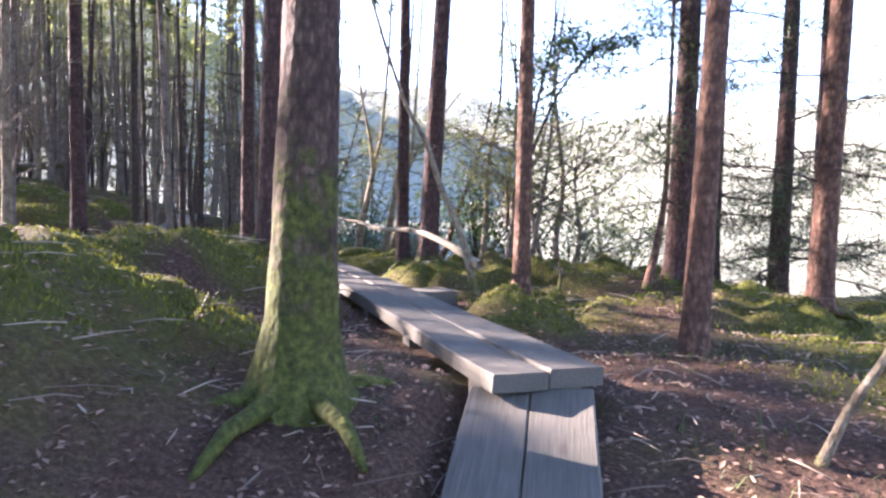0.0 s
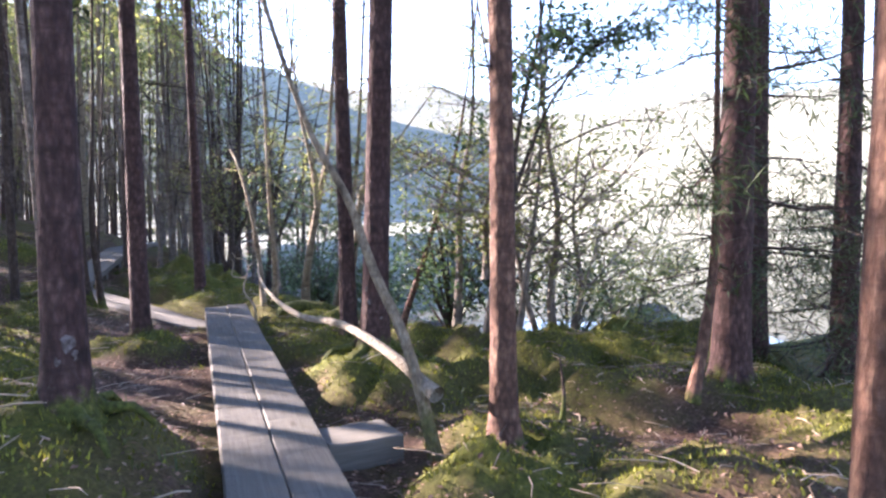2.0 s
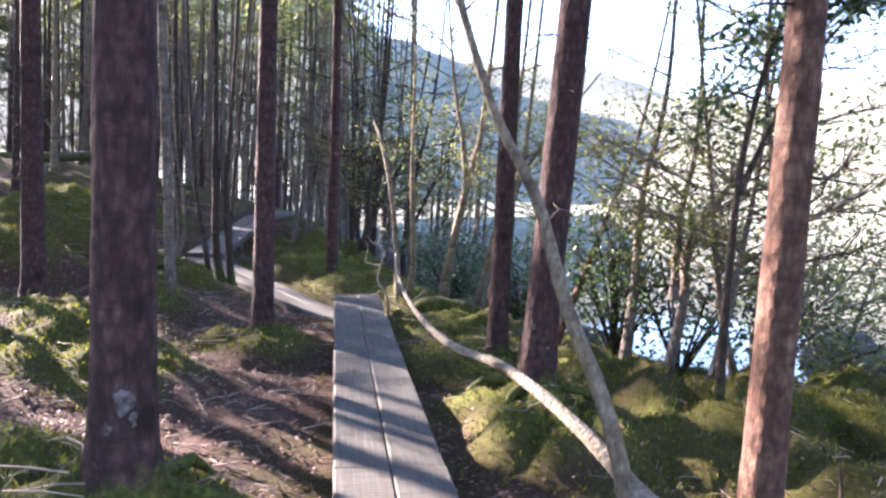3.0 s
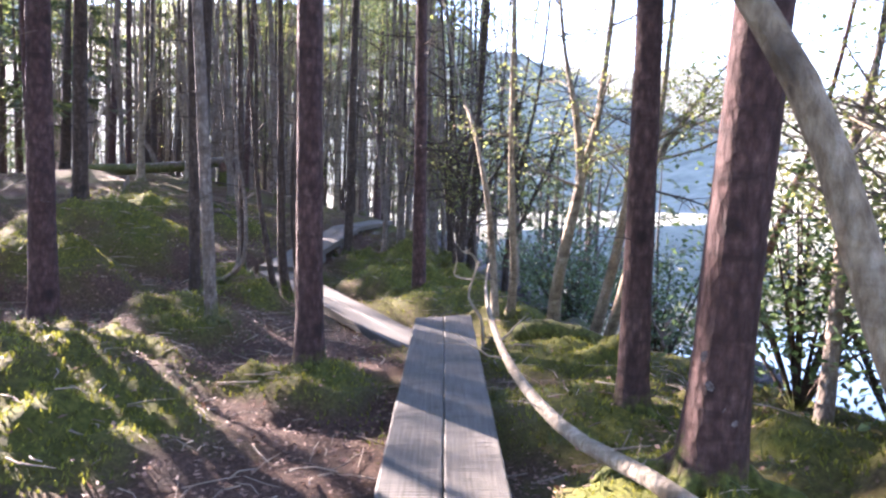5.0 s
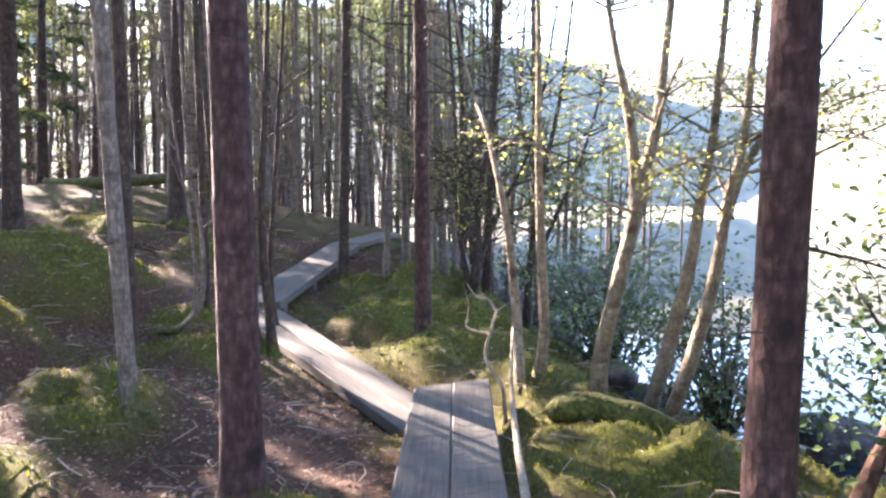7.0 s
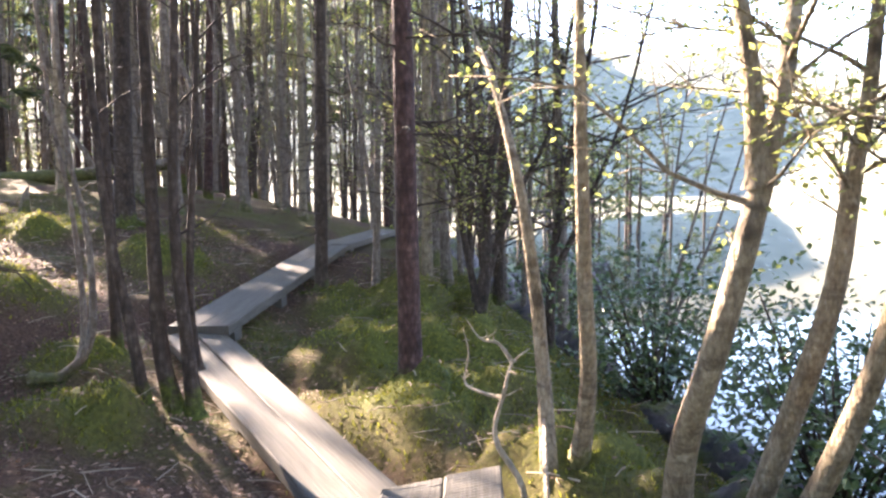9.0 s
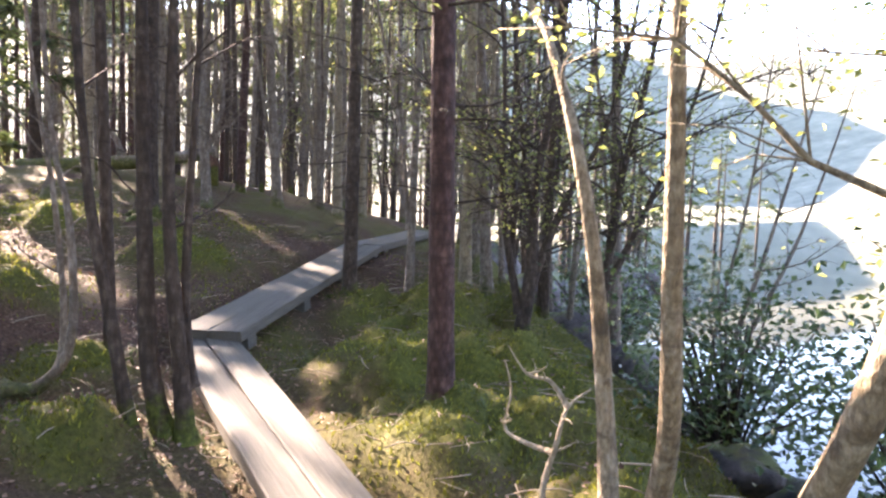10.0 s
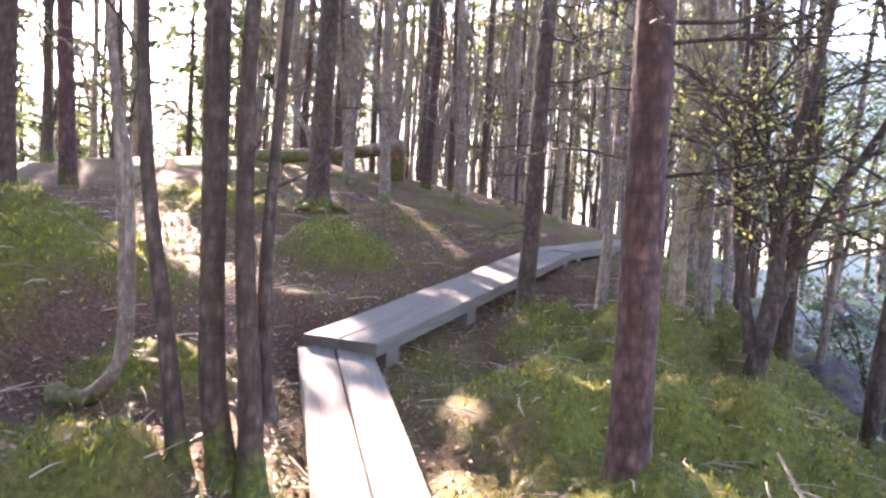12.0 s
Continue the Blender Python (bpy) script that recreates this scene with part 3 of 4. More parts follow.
def stem_tree(x, y, stems, material, label, name="birch_tree", seed=0, crown=True, branches=8, reach=0.8, crown_drop=1.6, z=None, lift=0.5, low=0.3, foliage=None, near=True):
    """A broadleaved tree of one or more curved stems: each stem is control points and its foot radius."""
    rng = random.Random(seed + 11)
    base = (z_at(x, y) if z is None else z) - 0.04
    ob = thing(name, (x, y, base), label, "tree")
    top = Vector((0, 0, 0))
    for ctrl, r in stems:
        line = curve_through(ctrl, 26)
        n = len(line)
        rad = [r * (1 - 0.85 * i / (n - 1)) * (1 + 0.5 * math.exp(-i * 0.9)) for i in range(n)]
        part("stem", Geo().tube(line, rad, 10, 0.05, rng), material, ob)
        dress(ob, rng, side_branches(rng, line, low, 0.75, branches, reach, lift), material, foliage, near)
        top = max(top, line[-1], key=lambda p: p.z)
    if crown:
        c = part("crown", crown_mesh("leaf%d" % (seed % 3)), LEAF_BIRCH, ob, "thin yellow-green leaves")
        c.location = top - Vector((0, 0, crown_drop))
        c.rotation_euler = (0, 0, seed * 0.9)
    return ob


def bark_patch(ob, r, angle, z, wide, tall, material, label, seed):
    """A ragged pale patch lying on a trunk of radius r."""
    rng, g = random.Random(seed), Geo()
    n = 14
    rim = []
    for i in range(n):
        a, k = 2 * math.pi * i / n, rng.uniform(0.55, 1.15)
        t, h = radians(angle) + math.cos(a) * wide / 2 / r * k, z + math.sin(a) * tall / 2 * k
        rim.append((math.cos(t) * r, math.sin(t) * r, h))
    g.v = rim + [(math.cos(radians(angle)) * r * 1.02, math.sin(radians(angle)) * r * 1.02, z)]
    g.f = [(i, (i + 1) % n, n) for i in range(n)]
    part("bark_scar", g, material, ob, label)


SCAR = Mat("pale_scar", 0.9, 0.2)
SCAR.colour(SCAR.ramp(SCAR.noise(SCAR.coords(), 30, 5), (0.4, (0.06, 0.045, 0.04)), (0.65, (0.17, 0.15, 0.145))))


# trees beside the walk
spruce(-1.12, 4.3, 0.135, (0.3, 0.2), 13, 1, BARK_MOSSY, "thick spruce trunk sheathed in green moss with spreading roots", 1.25, 6, 0)
red = spruce(-1.0, 7.35, 0.1, (0.1, -0.7), 14, 2, None, "red-brown spruce with a pale scar near its mossy foot", 0.9, 5, 6, 0.4)
spruce(1.36, 7.35, 0.082, (-0.1, -0.2), 12, 3, BARK_SUNLIT, "slim sunlit orange-brown spruce on a moss hump", 0.9, 4, 5, 0.5)
spruce(1.52, 5.05, 0.088, (0.25, -0.3), 13, 4, BARK_SUNLIT, "leaning orange-brown spruce trunk catching the sun", 0.5, 4, 3, 0.5)
spruce(3.4, 7.7, 0.135, (0.15, -0.2), 14, 5, None, "dark brown spruce with drooping lakeside branches", 0.6, 5, 22, 1.9, 0.14, foliage=(LEAF_NEEDLE, 10, 0.13, True))
spruce(5.3, 9.45, 0.14, (0.15, 0.0), 13, 6, None, "brown spruce beside a thicker one near the shore", 0.6, 4, 18, 1.7, 0.12, foliage=(LEAF_NEEDLE, 10, 0.13, True))
spruce(3.55, 5.95, 0.105, (0.1, -0.4), 14, 7, BARK_SUNLIT, "sun-dappled spruce leaning out toward the lake", 0.6, 5, 10, 1.3)
spruce(6.2, 9.1, 0.145, (0.0, -0.2), 13, 8, None, "dark spruce with long needled lakeside branches", 0.6, 5, 22, 2.2, 0.1, foliage=(LEAF_NEEDLE, 10, 0.13, True))
spruce(-0.95, 11.55, 0.096, (-0.1, -0.6), 15, 9, None, "stout red-brown spruce standing beside the boardwalk", 0.7, 0, 5, 0.4)
spruce(-0.32, 15.55, 0.088, (-0.2, -0.3), 13, 10, None, "straight slim spruce growing out of a mossy hummock", 0.35, 4, 16, 1.1, 0.2)
spruce(1.17, 10.95, 0.09, (-0.4, -1.2), 14, 11, None, "stout spruce with flaking red bark near the water", 0.7, 5, 8, 0.8)
thick = spruce(1.1, 9.55, 0.118, (0.1, -1.6), 15, 12, None, "thick leaning spruce with pale lichen patches at its foot", 0.7, 5, 6, 0.6)
spruce(-3.2, 12.2, 0.105, (-0.25, 0.2), 14, 13, None, "dark spruce rooted in a sunlit moss mound", 0.7, 5, 8, 0.7)
spruce(-2.62, 13.95, 0.058, (-0.15, 0.0), 11, 14, BARK_DARK, "thin dark spruce pole among litter and moss", 0.3, 3, 10, 0.6)
spruce(-2.02, 12.68, 0.055, (-0.45, -0.2), 11, 15, BARK_GREY, "thin grey-brown spruce pole", 0.4, 3, 10, 0.5)
spruce(-2.6, 15.6, 0.045, (-0.2, 0.0), 10, 16, BARK_DARK, "very thin dark pole tree beside the boardwalk end", 0.3, 3, 8, 0.5)
spruce(-4.9, 16.0, 0.1, (-0.1, 0.3), 14, 17, BARK_DARK, "dark spruce on a mossy hummock of the bank", 0.8, 5, 8, 0.6)
spruce(-5.15, 15.7, 0.085, (-0.3, 0.1), 13, 18, BARK_DARK, "dark spruce standing close beside another", 0.6, 4, 8, 0.6)
spruce(-1.66, 18.6, 0.08, (0.1, 0.1), 13, 19, BARK_DARK, "dark lichen-spotted pole tree in the mossy hollow", 0.4, 4, 22, 1.2, 0.12)
spruce(-4.55, 19.6, 0.125, (0.3, 0.0), 14, 20, BARK_DARK, "stout forked dark tree on the rising bank", 0.7, 5, 12, 1.0)

spruce(8.2, 10.3, 0.13, (0.2, 0.1), 13, 21, None, "lakeside spruce hung with needled branches", 0.6, 4, 20, 2.2, 0.08, foliage=(LEAF_NEEDLE, 10, 0.13, True))
spruce(7.4, 7.2, 0.12, (0.4, 0.0), 13, 22, None, "brown spruce standing back from the shore", 0.6, 4, 16, 1.8, 0.1, foliage=(LEAF_NEEDLE, 10, 0.13, True))

for i, (a, z, w, h) in enumerate([(-75, 0.42, 0.07, 0.1), (-62, 0.36, 0.03, 0.06), (-95, 0.33, 0.03, 0.05)]):
    bark_patch(red, 0.135, a, z, w, h, SCAR.m, "pale bare scar", i)
for i, (a, z, w, h) in enumerate([(-110, 0.5, 0.09, 0.05), (-95, 0.42, 0.06, 0.07), (-125, 0.62, 0.03, 0.06), (-80, 0.36, 0.04, 0.04)]):
    bark_patch(thick, 0.17, a, z, w, h, SCAR.m, "pale lichen patch", 10 + i)


# broadleaved trees and snags
def pole(lean_x, lean_y, tall, sag=0.0):
    return [(0, 0, 0), (lean_x * 0.25 + sag, lean_y * 0.25, tall * 0.25), (lean_x * 0.6, lean_y * 0.6, tall * 0.6), (lean_x, lean_y, tall)]


stem_tree(-1.72, 14.86, [([(-0.1, 0, 0), (-0.2, 0, 0.5), (-0.24, 0.03, 1.6), (-0.3, 0.1, 4), (-0.4, 0.2, 8)], 0.07), ([(0.02, 0, 0), (-0.02, 0.02, 0.4), (-0.09, 0.02, 1.4), (-0.02, 0, 3), (0.1, 0.1, 8)], 0.062), ([(0, 0.1, 0.3), (-0.03, 0.1, 0.9), (0.06, 0.1, 2.4), (0.3, 0.2, 7)], 0.04)],
          BARK_DARK, "clump of twisted grey stems rising from one foot beside the boardwalk", "multi_stem_tree", 1, True, 7, 0.8, low=0.45, lift=0.8)
stem_tree(-1.97, 14.75, [([(0, 0, 0), (-0.1, 0, 0.6), (-0.25, 0, 1.6), (-0.4, 0.1, 4), (-0.4, 0.2, 8)], 0.045)], BARK_DARK, "thin dark sapling leaning among leaf litter", "sapling", 2, True, 5, 0.6, low=0.5, lift=0.8)
stem_tree(-2.78, 14.82, [([(0, 0, 0.12), (0.22, 0, 0.15), (0.42, 0, 0.42), (0.42, 0, 1.1), (0.28, 0, 2.2), (0.1, 0.1, 7)], 0.04), ([(0.05, 0.05, 0.1), (0.2, 0.05, 0.12), (0.34, 0.05, 0.4), (0.3, 0.05, 1.2), (0.1, 0.1, 2.4), (-0.3, 0.1, 7)], 0.032)],
          BARK_GREY, "pale sapling with stems curving up from the moss", "sapling", 3, True, 5, 0.5, low=0.5, lift=0.8)
stem_tree(1.12, 13.7, [([(0, 0, -0.1), (-0.03, -0.2, 0.45), (0.0, -0.5, 1.0), (0.12, -0.6, 1.7), (0.3, -0.4, 2.5), (0.5, -0.1, 4.7), (0.6, 0.2, 8)], 0.072), ([(0.1, -0.6, 1.6), (0.02, -0.6, 2.2), (-0.12, -0.5, 3.0), (-0.3, -0.3, 5)], 0.045)], BARK_PALE, "pale smooth-barked tree curving up toward the light over the water", "birch_tree", 4, True, 12, 1.4, low=0.4, foliage=(LEAF_BIRCH, 6, 0.032, False))
stem_tree(1.5, 13.95, [([(0, 0, -0.1), (0.12, -0.2, 0.62), (0.2, -0.45, 1.35), (0.28, -0.45, 1.95), (0.4, -0.35, 2.6), (0.6, -0.1, 5), (0.7, 0, 8)], 0.066)], BARK_PALE, "pale curved tree stem leaning over the lake edge", "birch_tree", 5, True, 12, 1.4, low=0.4, foliage=(LEAF_BIRCH, 6, 0.032, False))
stem_tree(1.6, 13.75, [([(0, 0, -0.1), (0.1, -0.35, 0.65), (0.16, -0.6, 1.3), (0.2, -0.7, 1.9), (0.32, -0.65, 2.45), (0.5, -0.5, 5), (0.6, -0.4, 7)], 0.06), ([(0.19, -0.68, 1.75), (0.35, -0.6, 2.1), (0.7, -0.5, 2.6), (1.5, -0.3, 3.6)], 0.04)], BARK_PALE, "forked pale tree leaning over the lake edge", "birch_tree", 6, True, 12, 1.4, low=0.4, foliage=(LEAF_BIRCH, 6, 0.032, False))
stem_tree(0.54, 13.85, [([(0, 0, -0.1), (-0.02, 0.25, 0.55), (-0.1, 0.2, 1.2), (-0.19, 0.3, 1.7), (-0.3, 0.7, 2.2), (-0.47, 1.4, 2.85), (-1.0, 2.5, 5.5)], 0.046)], BARK_PALE, "thin pale birch leaning across the view beside the boardwalk", "birch_tree", 7, True, 3, 0.35, low=0.5)
stem_tree(0.7, 14.0, [([(0, 0, 0), (0.0, -0.25, 0.5), (-0.06, -0.45, 1.1), (-0.1, -0.55, 1.7), (-0.11, -0.5, 2.4), (-0.15, -0.4, 4.5), (-0.2, -0.2, 8)], 0.05)], BARK_PALE, "thin straight pale birch with dark rings", "birch_tree", 8, True, 3, 0.35, low=0.5)
stem_tree(0.2, 18.1, [([(0, 0, 0), (0.1, 0, 0.7), (0.12, 0.1, 1.6), (0.35, 0.1, 3.4), (0.5, 0.2, 8)], 0.085), ([(0.1, 0, 0.6), (0.4, 0.1, 1.4), (0.9, 0.1, 2.6), (1.4, 0.2, 6)], 0.05), ([(0.0, 0, 0.3), (-0.2, 0.1, 1.4), (-0.25, 0.2, 3), (-0.6, 0.3, 7)], 0.045)], BARK_DARK, "dark many-branched tree rising from a mossy hump", "multi_stem_tree", 9, True, 18, 1.7, foliage=(LEAF_BIRCH, 2, 0.042, False))
stem_tree(1.04, 18.4, [([(0, 0, 0), (0.02, 0, 0.8), (0.15, 0.1, 2), (0.5, 0.1, 4), (0.8, 0.3, 8)], 0.07), ([(0.02, 0, 0.9), (0.4, 0.1, 1.7), (0.9, 0.2, 3), (1.6, 0.3, 6)], 0.045)], BARK_DARK, "dark forking tree above the shore rocks", "multi_stem_tree", 10, True, 18, 1.7, foliage=(LEAF_BIRCH, 2, 0.042, False))
stem_tree(1.95, 17.7, [([(0, 0, 0), (0.15, 0, 0.8), (0.45, 0, 1.9), (0.9, 0.1, 3.6)], 0.04), ([(0, 0.1, 0), (0.3, 0.1, 0.9), (0.8, 0.2, 2.0), (1.2, 0.2, 3.4)], 0.035), ([(0.05, 0, 0), (0.05, 0.1, 0.9), (0.3, 0.1, 2.4), (0.5, 0.2, 4)], 0.03)], BARK_GREY, "dark spreading shrub stems at the water's edge", "shrub", 11, False, 12, 0.8)
stem_tree(2.88, 7.5, [([(0, 0, 0), (0.13, 0.02, 0.5), (0.24, 0.05, 1.2), (0.3, 0.1, 3), (0.35, 0.1, 7)], 0.05)], BARK_SUNLIT, "thin split snag with a frayed orange foot", "snag", 12, False, 0)
stem_tree(0.9, 3.5, [([(0, 0, 0), (0.08, -0.08, 0.3), (0.2, -0.18, 0.62), (0.27, -0.2, 1.05), (0.36, -0.2, 2.2), (0.45, -0.1, 4.0)], 0.024)], BARK_PALE, "thin bare pale sapling leaning by the path", "sapling", 13, False, 5, 0.4)
stem_tree(3.5, 10.5, [([(0, 0, 0), (-0.1, 0, 0.6), (0.05, 0.1, 1.6), (-0.1, 0.2, 3.2), (0.0, 0.3, 6.5)], 0.06), ([(0.1, 0, 0), (0.3, 0, 0.7), (0.25, 0.1, 1.6), (0.5, 0.2, 3)], 0.04), ([(-0.2, 0, 0), (-0.45, 0, 0.8), (-0.6, 0.1, 2.0), (-1.0, 0.2, 4.6)], 0.045)], BARK_GREY, "bushy shoreline tree with grey stems", "multi_stem_tree", 14, True, 18, 1.7, foliage=(LEAF_BIRCH, 4, 0.042, False))
stem_tree(2.5, 11.2, [([(0, 0, 0), (0.1, 0.1, 0.9), (0.12, 0.1, 1.9), (0.35, 0.2, 3.2), (0.3, 0.3, 7)], 0.06), ([(0.1, -0.6, 0), (0.25, -0.6, 0.9), (0.3, -0.5, 1.4), (0.75, -0.5, 2.2), (1.2, -0.3, 4.5)], 0.055), ([(0.15, -0.6, 0.9), (0.15, -0.6, 1.6), (0.25, -0.6, 2.6), (0.2, -0.4, 5.5)], 0.04), ([(0.3, -1.0, 0), (0.45, -1.0, 1.0), (0.65, -0.9, 2.0), (0.9, -0.8, 4.5)], 0.045)], BARK_GREY, "clump of grey shoreline stems with spreading branches", "multi_stem_tree", 15, True, 16, 1.6, foliage=(LEAF_BIRCH, 4, 0.042, False))
stem_tree(5.9, 12.6, [([(0, 0, 0), (0.05, 0, 0.5), (0.4, 0.1, 1.3), (0.8, 0.2, 2.4)], 0.05), ([(0, 0, 0), (-0.15, 0, 0.6), (-0.4, 0.1, 1.4), (-0.5, 0.2, 2.6)], 0.045)], BARK_GREY, "low shoreline bush with grey-green leaves", "shrub", 16, True, 16, 1.0, foliage=(LEAF_BIRCH, 8, 0.052, False))

stem_tree(2.3, 9.2, [([(0, 0, 0), (0.05, 0.1, 0.9), (0.1, 0.1, 1.9), (0.35, 0.1, 3.0), (0.7, 0.1, 5.0)], 0.035), ([(0.08, 0.1, 1.5), (0.5, 0.2, 2.3), (1.0, 0.2, 2.9), (1.6, 0.2, 3.3)], 0.022)], BARK_DARK, "slim dark-leaved tree with leafy upper boughs near the shore", "birch_tree", 23, False, 9, 0.8, low=0.5, foliage=(LEAF_HOLLY, 7, 0.06, False))

# the pale leaning trunk and the bare branch beside the boardwalk
stem_tree(0.93, 7.42, [([(0.02, -0.02, -0.25), (-0.12, 0.1, 0.45), (-0.29, 0.28, 0.94), (-0.42, 0.36, 1.37), (-0.63, 0.47, 1.8), (-0.88, 0.62, 2.63), (-1.2, 0.8, 3.9), (-1.5, 0.9, 5.6)], 0.04)], BARK_PALE, "pale dead trunk leaning over beside the boardwalk", "dead_tree", 17, False, 3, 0.4, z=0.04)
stem_tree(0.97, 7.36, [([(-0.04, 0.0, 0.2), (-0.2, 0.5, 0.38), (-0.4, 1.0, 0.5), (-0.6, 1.5, 0.5), (-0.72, 2.1, 0.56), (-0.74, 3.0, 0.6), (-0.7, 4.1, 0.64), (-0.6, 5.3, 0.68)], 0.036)], BLEACHED, "bare bleached fallen branch lying arched along the boardwalk", "fallen_branch", 18, False, 5, 0.3, z=0.04)
stem_tree(0.4, 13.6, [([(0, 0, 0), (-0.02, 0.05, 0.3), (-0.15, 0.12, 0.52), (-0.1, 0.2, 0.74), (-0.06, 0.25, 0.86), (0.03, 0.3, 0.92)], 0.02), ([(-0.11, 0.18, 0.7), (-0.22, 0.28, 0.7), (-0.3, 0.36, 0.73), (-0.28, 0.36, 0.88), (-0.31, 0.4, 1.0)], 0.012), ([(-0.06, 0.25, 0.86), (-0.13, 0.28, 0.95), (-0.22, 0.3, 0.97), (-0.3, 0.36, 1.07)], 0.012)], BLEACHED, "twisted bleached dead twig standing over moss", "dead_branch", 20, False, 3, 0.15)
stem_tree(1.84, 7.5, [([(0, 0, 0), (0.02, 0, 0.2), (0.0, 0.02, 0.45)], 0.022)], BARK_DARK, "short broken stake of dead wood in moss", "broken_stub", 21, False, 0)
stem_tree(-6.0, 19.7, [([(0, 0, 0), (0.02, 0, 0.2), (0.06, 0.02, 0.38)], 0.09)], BARK_GREY, "short broken grey stump on the bank", "stump", 22, False, 0)

log = thing("fallen_log", (-6.6, 22.6, z_at(-6.6, 22.6) + 0.12), "fallen trunk lying along the top of the bank", "log")
part("trunk", Geo().tube(curve_through([(-1.7, -0.35, -0.02), (-0.7, -0.15, 0.05), (0.5, 0.1, 0.16), (1.5, 0.3, 0.34)], 14), [0.14, 0.14, 0.135, 0.13, 0.13, 0.125, 0.12, 0.12, 0.12, 0.115, 0.11, 0.11, 0.11, 0.105], 10, 0.06, random.Random(5)), BARK_GREY, log)
part("stub", Geo().tube([(1.4, 0.28, 0.32), (1.44, 0.26, 0.1), (1.44, 0.24, -0.4)], [0.1, 0.11, 0.13], 9, 0.06, random.Random(6)), BARK_SUNLIT, log)
part("limb", Geo().tube([(0.0, 0.0, 0.1), (-0.15, 0.0, 0.5), (-0.45, -0.1, 0.95)], [0.06, 0.05, 0.03], 7), BARK_GREY, log)


mossy = thing("fallen_log", (1.1, 13.15, z_at(1.1, 13.15) + 0.03), "rotting fallen trunk wrapped in thick green moss", "log")
part("trunk", Geo().tube(curve_through([(-0.42, 0.16, 0.0), (-0.15, 0.08, 0.06), (0.2, -0.1, 0.03), (0.5, -0.26, -0.08)], 14), [0.05, 0.085, 0.1, 0.105, 0.1, 0.105, 0.1, 0.095, 0.1, 0.095, 0.09, 0.085, 0.07, 0.045], 12, 0.1, random.Random(8)), BARK_MOSSY, mossy)
stem_tree(2.0, 11.9, [([(0, 0, 0), (0.22, 0, 0.6), (0.48, 0.05, 1.3), (0.9, 0.1, 2.6), (1.3, 0.2, 5.0)], 0.05)], BARK_SUNLIT, "brown stem leaning out over the lake's edge", "leaning_tree", 24, False, 6, 0.7, foliage=(LEAF_HOLLY, 3, 0.05, False))
stem_tree(2.35, 13.3, [([(0, 0, 0), (-0.12, 0.1, 0.22), (-0.2, 0.15, 0.5), (-0.05, 0.2, 0.75)], 0.032), ([(-0.2, 0.15, 0.5), (-0.32, 0.2, 0.72), (-0.3, 0.2, 0.95)], 0.018)], BARK_GREY, "bare grey branch bending up beside the water", "dead_branch", 25, False, 4, 0.4)


# holly
def holly(x, y, size, tall, seed, label, count=26, z=None):
    rng = random.Random(seed)
    base = max(z_at(x, y), -1.0) if z is None else z
    ob = thing("holly_bush", (x, y, base - 0.05), label, "bush", "holly bushes by the shore")
    for i in range(count):
        a, r = rng.uniform(0, 6.3), size * math.sqrt(rng.uniform(0.02, 1))
        tip = Vector((math.cos(a) * r, math.sin(a) * r, tall * rng.uniform(0.3, 1.0)))
        pts = curve_through([(0, 0, 0), tip * 0.5 + Vector((0, 0, 0.15)), tip], 5)
        stem = part("stem", Geo().tube(pts, [0.02, 0.016, 0.012, 0.009, 0.005], 5), BARK_DARK, ob)
        leaves = Geo()
        for p in pts[2:]:
            leaf_cloud(leaves, rng, p, 0.55, 36, 0.07, 0.8)
        tagged(part("foliage", leaves, LEAF_HOLLY, stem, "glossy dark green leaves", False), kind="stuff")


holly(1.9, 16.9, 0.8, 1.9, 1, "dense dark holly bush above the shore rocks", 34)
holly(2.6, 15.0, 0.8, 1.9, 2, "dark holly bush hanging over the water", 34)
holly(3.3, 11.6, 0.9, 2.0, 3, "loose dark-leaved bush among shoreline stems", 16)
holly(4.6, 12.2, 0.9, 1.7, 4, "dark-leaved bush near the lake edge", 12)
holly(2.75, 12.0, 0.9, 1.8, 5, "dark-leaved bush beside the shore boulders", 24)
holly(1.5, 20.5, 0.9, 1.6, 6, "dark bush at the lake's end", 24)


# rocks
def boulder(x, y, r, seed, label, sink=0.35, z=None):
    rng = random.Random(seed)
    bm = bmesh.new()
    bmesh.ops.create_icosphere(bm, subdivisions=4, radius=1)
    off = Vector((rng.uniform(0, 50), rng.uniform(0, 50), 0))
    sc = Vector((rng.uniform(0.85, 1.3), rng.uniform(0.8, 1.1), rng.uniform(0.6, 0.85)))
    for v in bm.verts:
        n = noise.fractal(v.co * 1.1 + off, 0.9, 2.2, 5)
        cell = noise.noise(v.co * 0.9 + off)
        f = 1 + 0.16 * n + 0.3 * cell
        v.co = Vector((v.co.x * sc.x, v.co.y * sc.y, v.co.z * sc.z)) * r * f
    me = bpy.data.meshes.new("boulder")
    bm.to_mesh(me)
    bm.free()
    me.materials.append(ROCK)
    me.shade_smooth()
    ob = tagged(new("boulder", me), label, "rock", "boulders along the shore")
    base = max(z_at(x, y), -1.15) if z is None else z
    ob.location, ob.rotation_euler = (x, y, base + r * sink), (0, 0, rng.uniform(0, 6))


